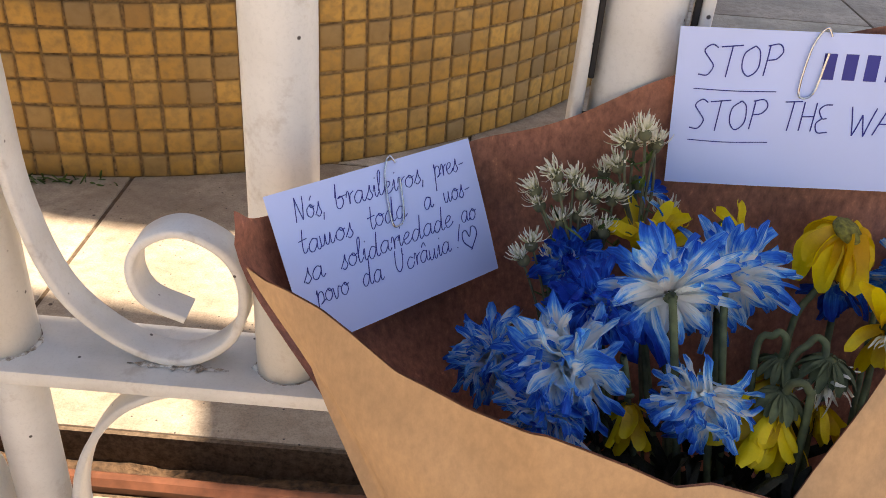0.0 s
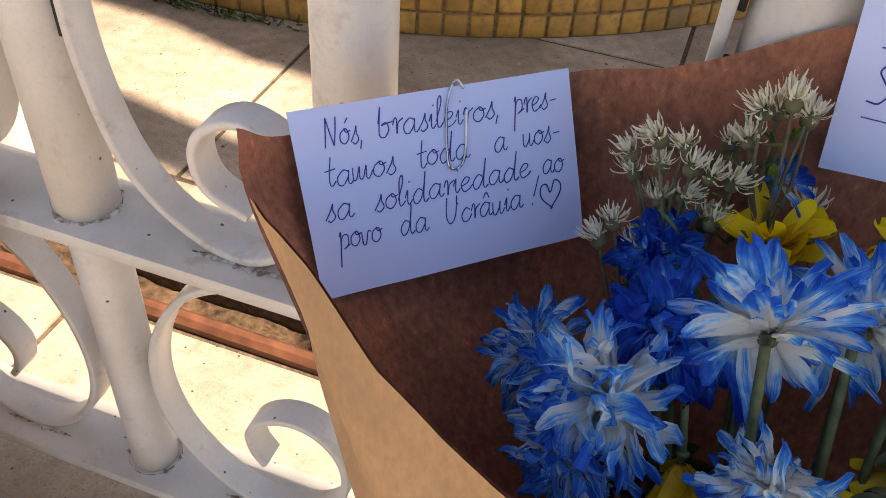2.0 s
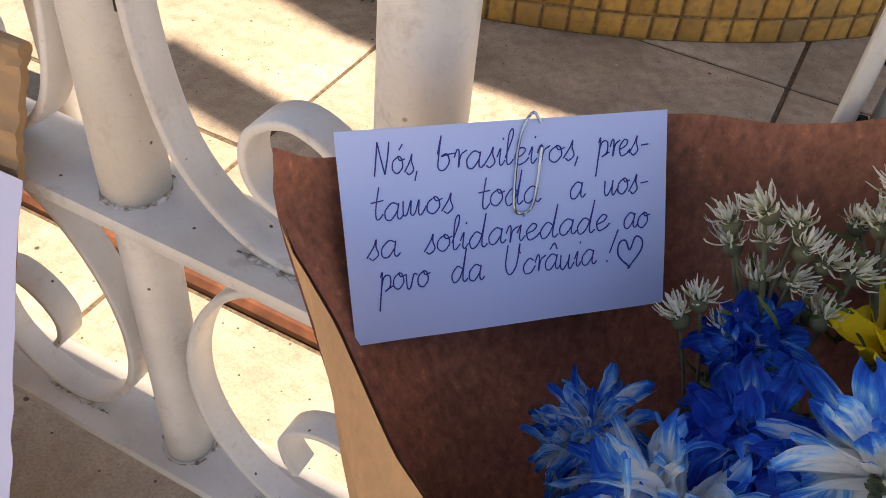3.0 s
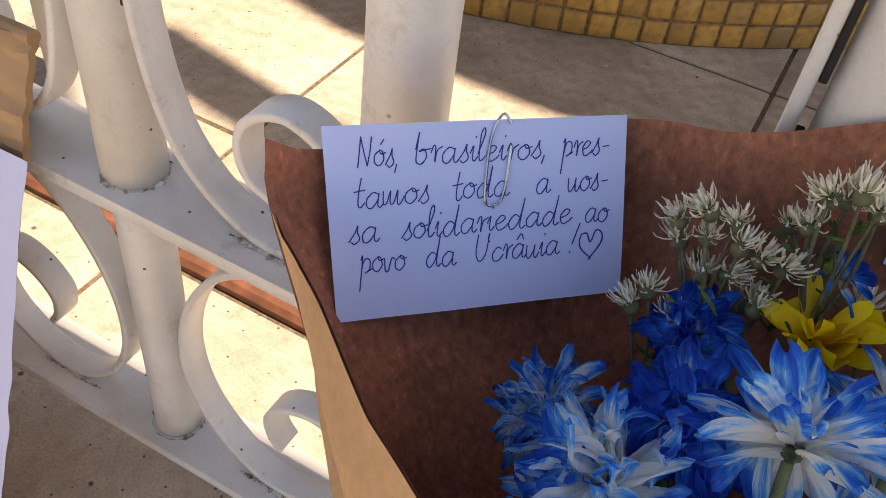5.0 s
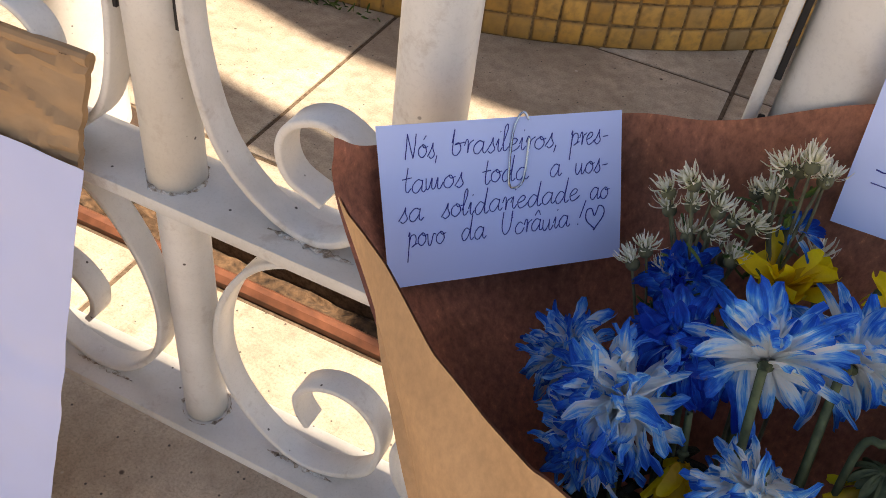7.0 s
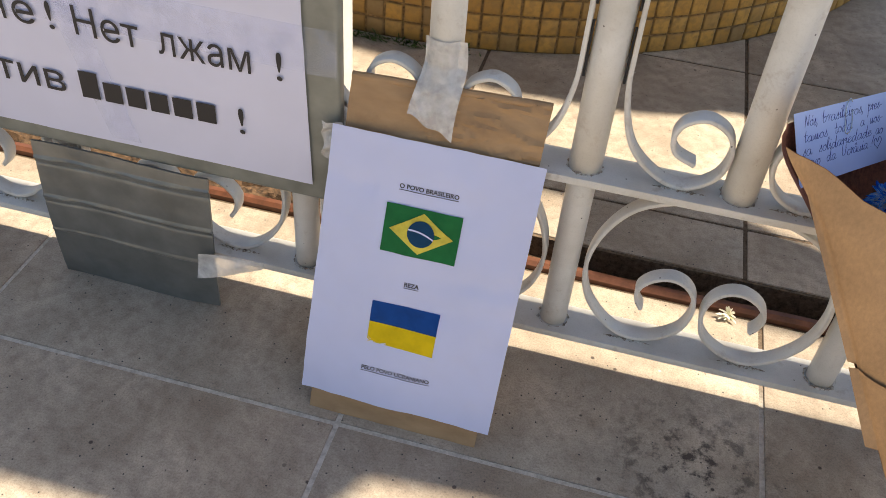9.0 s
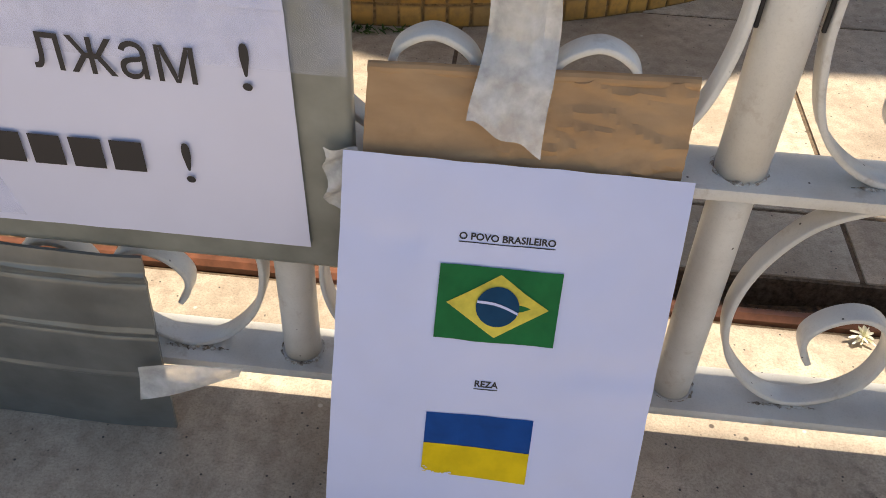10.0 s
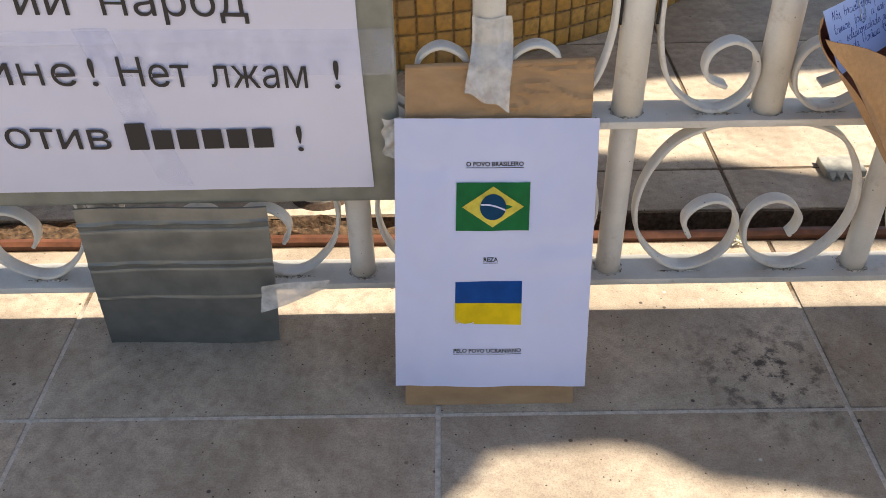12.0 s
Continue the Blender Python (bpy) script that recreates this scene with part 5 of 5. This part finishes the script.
for word, u0, u1, v0, v1 in (("Nós,", 0.105, 0.245, 0.200, 0.210), ("brasileiros,", 0.290, 0.735, 0.205, 0.205), ("pres-", 0.780, 0.940, 0.205, 0.208),
                             ("tamos", 0.085, 0.335, 0.415, 0.405), ("toda", 0.410, 0.600, 0.400, 0.395), ("a", 0.690, 0.740, 0.395, 0.390), ("nos-", 0.800, 0.940, 0.392, 0.390),
                             ("sa", 0.060, 0.160, 0.590, 0.585), ("solidariedade", 0.235, 0.815, 0.590, 0.575), ("ao", 0.862, 0.945, 0.575, 0.575),
                             ("povo", 0.090, 0.245, 0.750, 0.750), ("da", 0.310, 0.415, 0.745, 0.745), ("Ucrânia", 0.480, 0.775, 0.750, 0.745), ("!", 0.800, 0.835, 0.745, 0.745)):
    write(c1, surf1, word, u0, u1, v0, v1, 0.078)
heart = [(0.888, 0.785), (0.850, 0.715), (0.852, 0.650), (0.873, 0.640), (0.886, 0.690), (0.905, 0.625), (0.926, 0.645), (0.922, 0.700), (0.880, 0.790)]
bm = bmesh.new()
tube(bm, [surf1(p.x, p.y, 0.0004) for p in smooth_path(heart, 8)], 0.00024, 5)
part("heart", bm, INK, c1)
clip(surf1, 0.565, 0.0, 0.44, "steel wire paper clip on the handwritten card")
c2, at2, surf2, n2 = card(((0.3035, -0.0215, 0.4985), (0.4020, -0.0235, 0.5030), (0.4050, -0.0315, 0.4425), (0.3095, -0.0245, 0.4350)), 0.0005, "pale handwritten protest card clipped to the bouquet paper", 0.107, 0.068)
GLYPH.update({
    "S": (1.0, [(0.85, 1.75), (0.5, 1.95), (0.15, 1.6), (0.45, 1.1), (0.75, 0.6), (0.5, 0.05), (0.0, 0.1)]),
    "T": (1.2, [(0.0, 1.9), (0.6, 1.95), (1.15, 2.0)], [(0.6, 1.95), (0.55, 1.0), (0.5, 0.0)]),
    "O": (1.15, [(0.6, 1.9), (0.1, 1.4), (0.1, 0.5), (0.5, 0.0), (0.95, 0.5), (0.9, 1.5), (0.6, 1.9)]),
    "P": (1.1, [(0.15, 0.0), (0.2, 1.0), (0.22, 1.9)], [(0.1, 1.85), (0.7, 1.95), (0.95, 1.5), (0.7, 1.05), (0.25, 0.95)]),
    "H": (1.1, [(0.1, 0.0), (0.12, 1.9)], [(0.9, 0.0), (0.95, 1.9)], [(0.12, 0.95), (0.93, 1.0)]),
    "E": (1.1, [(0.9, 1.9), (0.4, 1.85), (0.1, 1.5), (0.4, 1.0), (0.7, 1.0)], [(0.4, 1.0), (0.05, 0.6), (0.3, 0.05), (0.95, 0.1)]),
    "W": (1.5, [(0.0, 1.9), (0.2, 0.9), (0.35, 0.0)], [(0.35, 0.0), (0.55, 0.7), (0.7, 1.4)], [(0.7, 1.4), (0.85, 0.7), (1.0, 0.0)], [(1.0, 0.0), (1.2, 1.0), (1.4, 1.9)]),
    "A": (1.2, [(0.0, 0.0), (0.3, 1.0), (0.55, 1.9)], [(0.55, 1.9), (0.8, 1.0), (1.0, 0.0)], [(0.2, 0.75), (0.85, 0.8)]),
    "R": (1.15, [(0.15, 0.0), (0.2, 1.0), (0.22, 1.9)], [(0.1, 1.85), (0.7, 1.95), (0.9, 1.5), (0.6, 1.1), (0.25, 1.0)], [(0.4, 1.05), (0.7, 0.5), (1.0, 0.0)]),
})
for word, u0, u1, v0, v1 in (("STOP", 0.085, 0.400, 0.300, 0.275), ("STOP", 0.075, 0.375, 0.640, 0.620), ("THE", 0.430, 0.625, 0.620, 0.625), ("WAR!", 0.690, 0.985, 0.630, 0.640)):
    write(c2, surf2, word, u0, u1, v0, v1, 0.098, 0.00026, 0.05)
for y in (-0.0255, -0.0480):
    pen(c2, at2, [(0.008, y), (0.024, y - 0.0004), (0.042, y + 0.0002)])
for k in range(5):
    bm = bmesh.new()
    quad_plate(bm, at2, 0.0590 + 0.0086 * k, -0.0195, 0.0642 + 0.0086 * k, -0.0085)
    part("bar", bm, INK, c2, smooth=False)
clip(surf2, 0.52, 0.0, 0.40, "steel wire paper clip on the protest card")

# ---- small things behind the fence ----
latch = thing("metal_bracket", (0.42, 0.34, 0), "dull grey toothed metal bracket lying on the paving", "bracket")
bm = bmesh.new()
box(bm, (0.392, 0.318, 0.0), (0.455, 0.362, 0.012), 0.0012, 1)
part("plate", bm, STEEL, latch)
for k in range(4):
    bm = bmesh.new()
    x = 0.396 + 0.013 * k
    vs = [bm.verts.new(p) for p in ((x, 0.3178, 0.010), (x + 0.011, 0.3178, 0.010), (x + 0.0055, 0.306, 0.001), (x, 0.3178, 0.001), (x + 0.011, 0.3178, 0.001))]
    for f in ((0, 1, 2), (0, 2, 3), (1, 4, 2), (3, 2, 4), (0, 3, 4, 1)):
        bm.faces.new([vs[i] for i in f])
    part("tooth", bm, STEEL, latch, smooth=False)
weeds = bmesh.new()
rnd = random.Random(44)
lay = weeds.verts.layers.float_color.new("along")
for k in range(170):
    a = rnd.uniform(-1.78, -1.45) + (0.08 * rnd.random() if k % 3 else 0)
    p = PC + Vector((math.cos(a), math.sin(a), 0)) * (PR + 0.006 + 0.02 * rnd.random())
    d = Vector((rnd.uniform(-0.8, 0.8), rnd.uniform(-1, 0.1), rnd.uniform(0.4, 1))).normalized()
    petal(weeds, lay, Vector((p.x, p.y, 0.0)), d, frame_of(d)[1], rnd.uniform(0.008, 0.02), 0.005, Vector((0, 0, -0.4)), 0.2, rnd, 3)
me = bpy.data.meshes.new("weeds")
weeds.to_mesh(me)
weeds.free()
tagged(part("weeds", me, LEAF), "small green weeds at the planter's foot", "weeds", kind="stuff")
bits = thing("dry_blossom", (0.215, 0.155, 0.0), "withered pale blossom fallen on the paving", "flower")
part("petals", head_mesh((0.215, 0.155, 0.006), (0.2, -0.2, 1), 0.013, [(50, 6, 1.0), (80, 8, 1.0)], 0.2, 70, 0.35), DRY_PETAL, bits)

# ---- paving tiles and mosaic pieces ----
def tile_mesh(w, d, seed):
    b = bmesh.new()
    box(b, (0, 0, -0.012), (w, d, 0), 0.0022, 2)
    me = finish(b)
    me.set_sharp_from_angle(angle=radians(40))
    me.materials.append(TILE)
    return me


paving = thing("paving", (0, 0, 0), "worn cream stone-look paving tiles with dirty joints", "paving", kind="structure")
J = 0.0058
cuts = [JY - k * PITCH for k in range(7, -1, -1)] + [GROOVE0 - 0.002]
back = [GROOVE1 + 0.002] + [0.350 + k * 0.465 for k in range(7)]
CACHE = {}
for i in range(-8, 9):
    for rows_y in (cuts, back):
        for y0, y1 in zip(rows_y, rows_y[1:]):
            key = round(y1 - y0, 4)
            if key not in CACHE:
                CACHE[key] = tile_mesh(PITCH - J, y1 - y0 - J, 0)
            part("tile", CACHE[key], TILE, paving).location = (JX + i * PITCH + J / 2 - (0.020 if rows_y is back else 0.0), y0 + J / 2, 0)


def mosaic_mesh(w, h):
    """A pillowed glass piece facing -y, its foot at the origin."""
    b = bmesh.new()
    lay = b.verts.layers.float_color.new("rim")
    lv = [(1.0, 0.0, 1.0), (0.97, -0.0022, 0.8), (0.82, -0.0034, 0.1)]
    rings = []
    for s, y, r in lv:
        ring = []
        for qx, qz in ((-1, -1), (1, -1), (1, 1), (-1, 1)):
            v = b.verts.new((qx * w / 2 * s, y, h / 2 + qz * h / 2 * s))
            v[lay] = (r, r, r, 1)
            ring.append(v)
        rings.append(ring)
    for A, B in zip(rings, rings[1:]):
        for k in range(4):
            b.faces.new((A[k], A[(k + 1) % 4], B[(k + 1) % 4], B[k]))
    b.faces.new(rings[-1])
    me = finish(b)
    me.materials.append(MOSAIC)
    return me


MP = 0.0352
PIECE = mosaic_mesh(MP - 0.0035, MP - 0.0035)
STEP = MP / PR
rnd = random.Random(12)
rest_v, rest_f, rest_rim = [], [], []
src_v = [v.co.copy() for v in PIECE.vertices]
src_f = [list(p.vertices) for p in PIECE.polygons]
src_rim = [PIECE.attributes["rim"].data[i].color[0] for i in range(len(src_v))]
for row in range(int(PH / MP)):
    for col in range(-44, 40):
        ang = -math.pi / 2 + (col + 0.5) * STEP
        x = PC.x + PR * math.cos(ang)
        m = Matrix.Translation(PC + Vector((math.cos(ang) * PR, math.sin(ang) * PR, 0.002 + row * MP + rnd.uniform(-0.0006, 0.0006)))) \
            @ Matrix.Rotation(ang + math.pi / 2 + rnd.uniform(-0.02, 0.02), 4, "Z") @ Matrix.Rotation(rnd.uniform(-0.025, 0.025), 4, "Y") @ Matrix.Rotation(rnd.uniform(-0.03, 0.03), 4, "X")
        if row < 8 and -0.62 < x < 0.56:
            part("mosaic_piece", PIECE, MOSAIC, planter).matrix_basis = m
        else:
            o = len(rest_v)
            rest_v += [m @ v for v in src_v]
            rest_f += [[o + k for k in f] for f in src_f]
            rest_rim += src_rim
me = bpy.data.meshes.new("mosaic_rest")
me.from_pydata(rest_v, [], rest_f)
at = me.attributes.new("rim", "FLOAT_COLOR", "POINT")
at.data.foreach_set("color", [c for r in rest_rim for c in (r, r, r, 1)])
rest = part("mosaic_field", me, MOSAIC, planter)
rest["kind"] = "stuff"
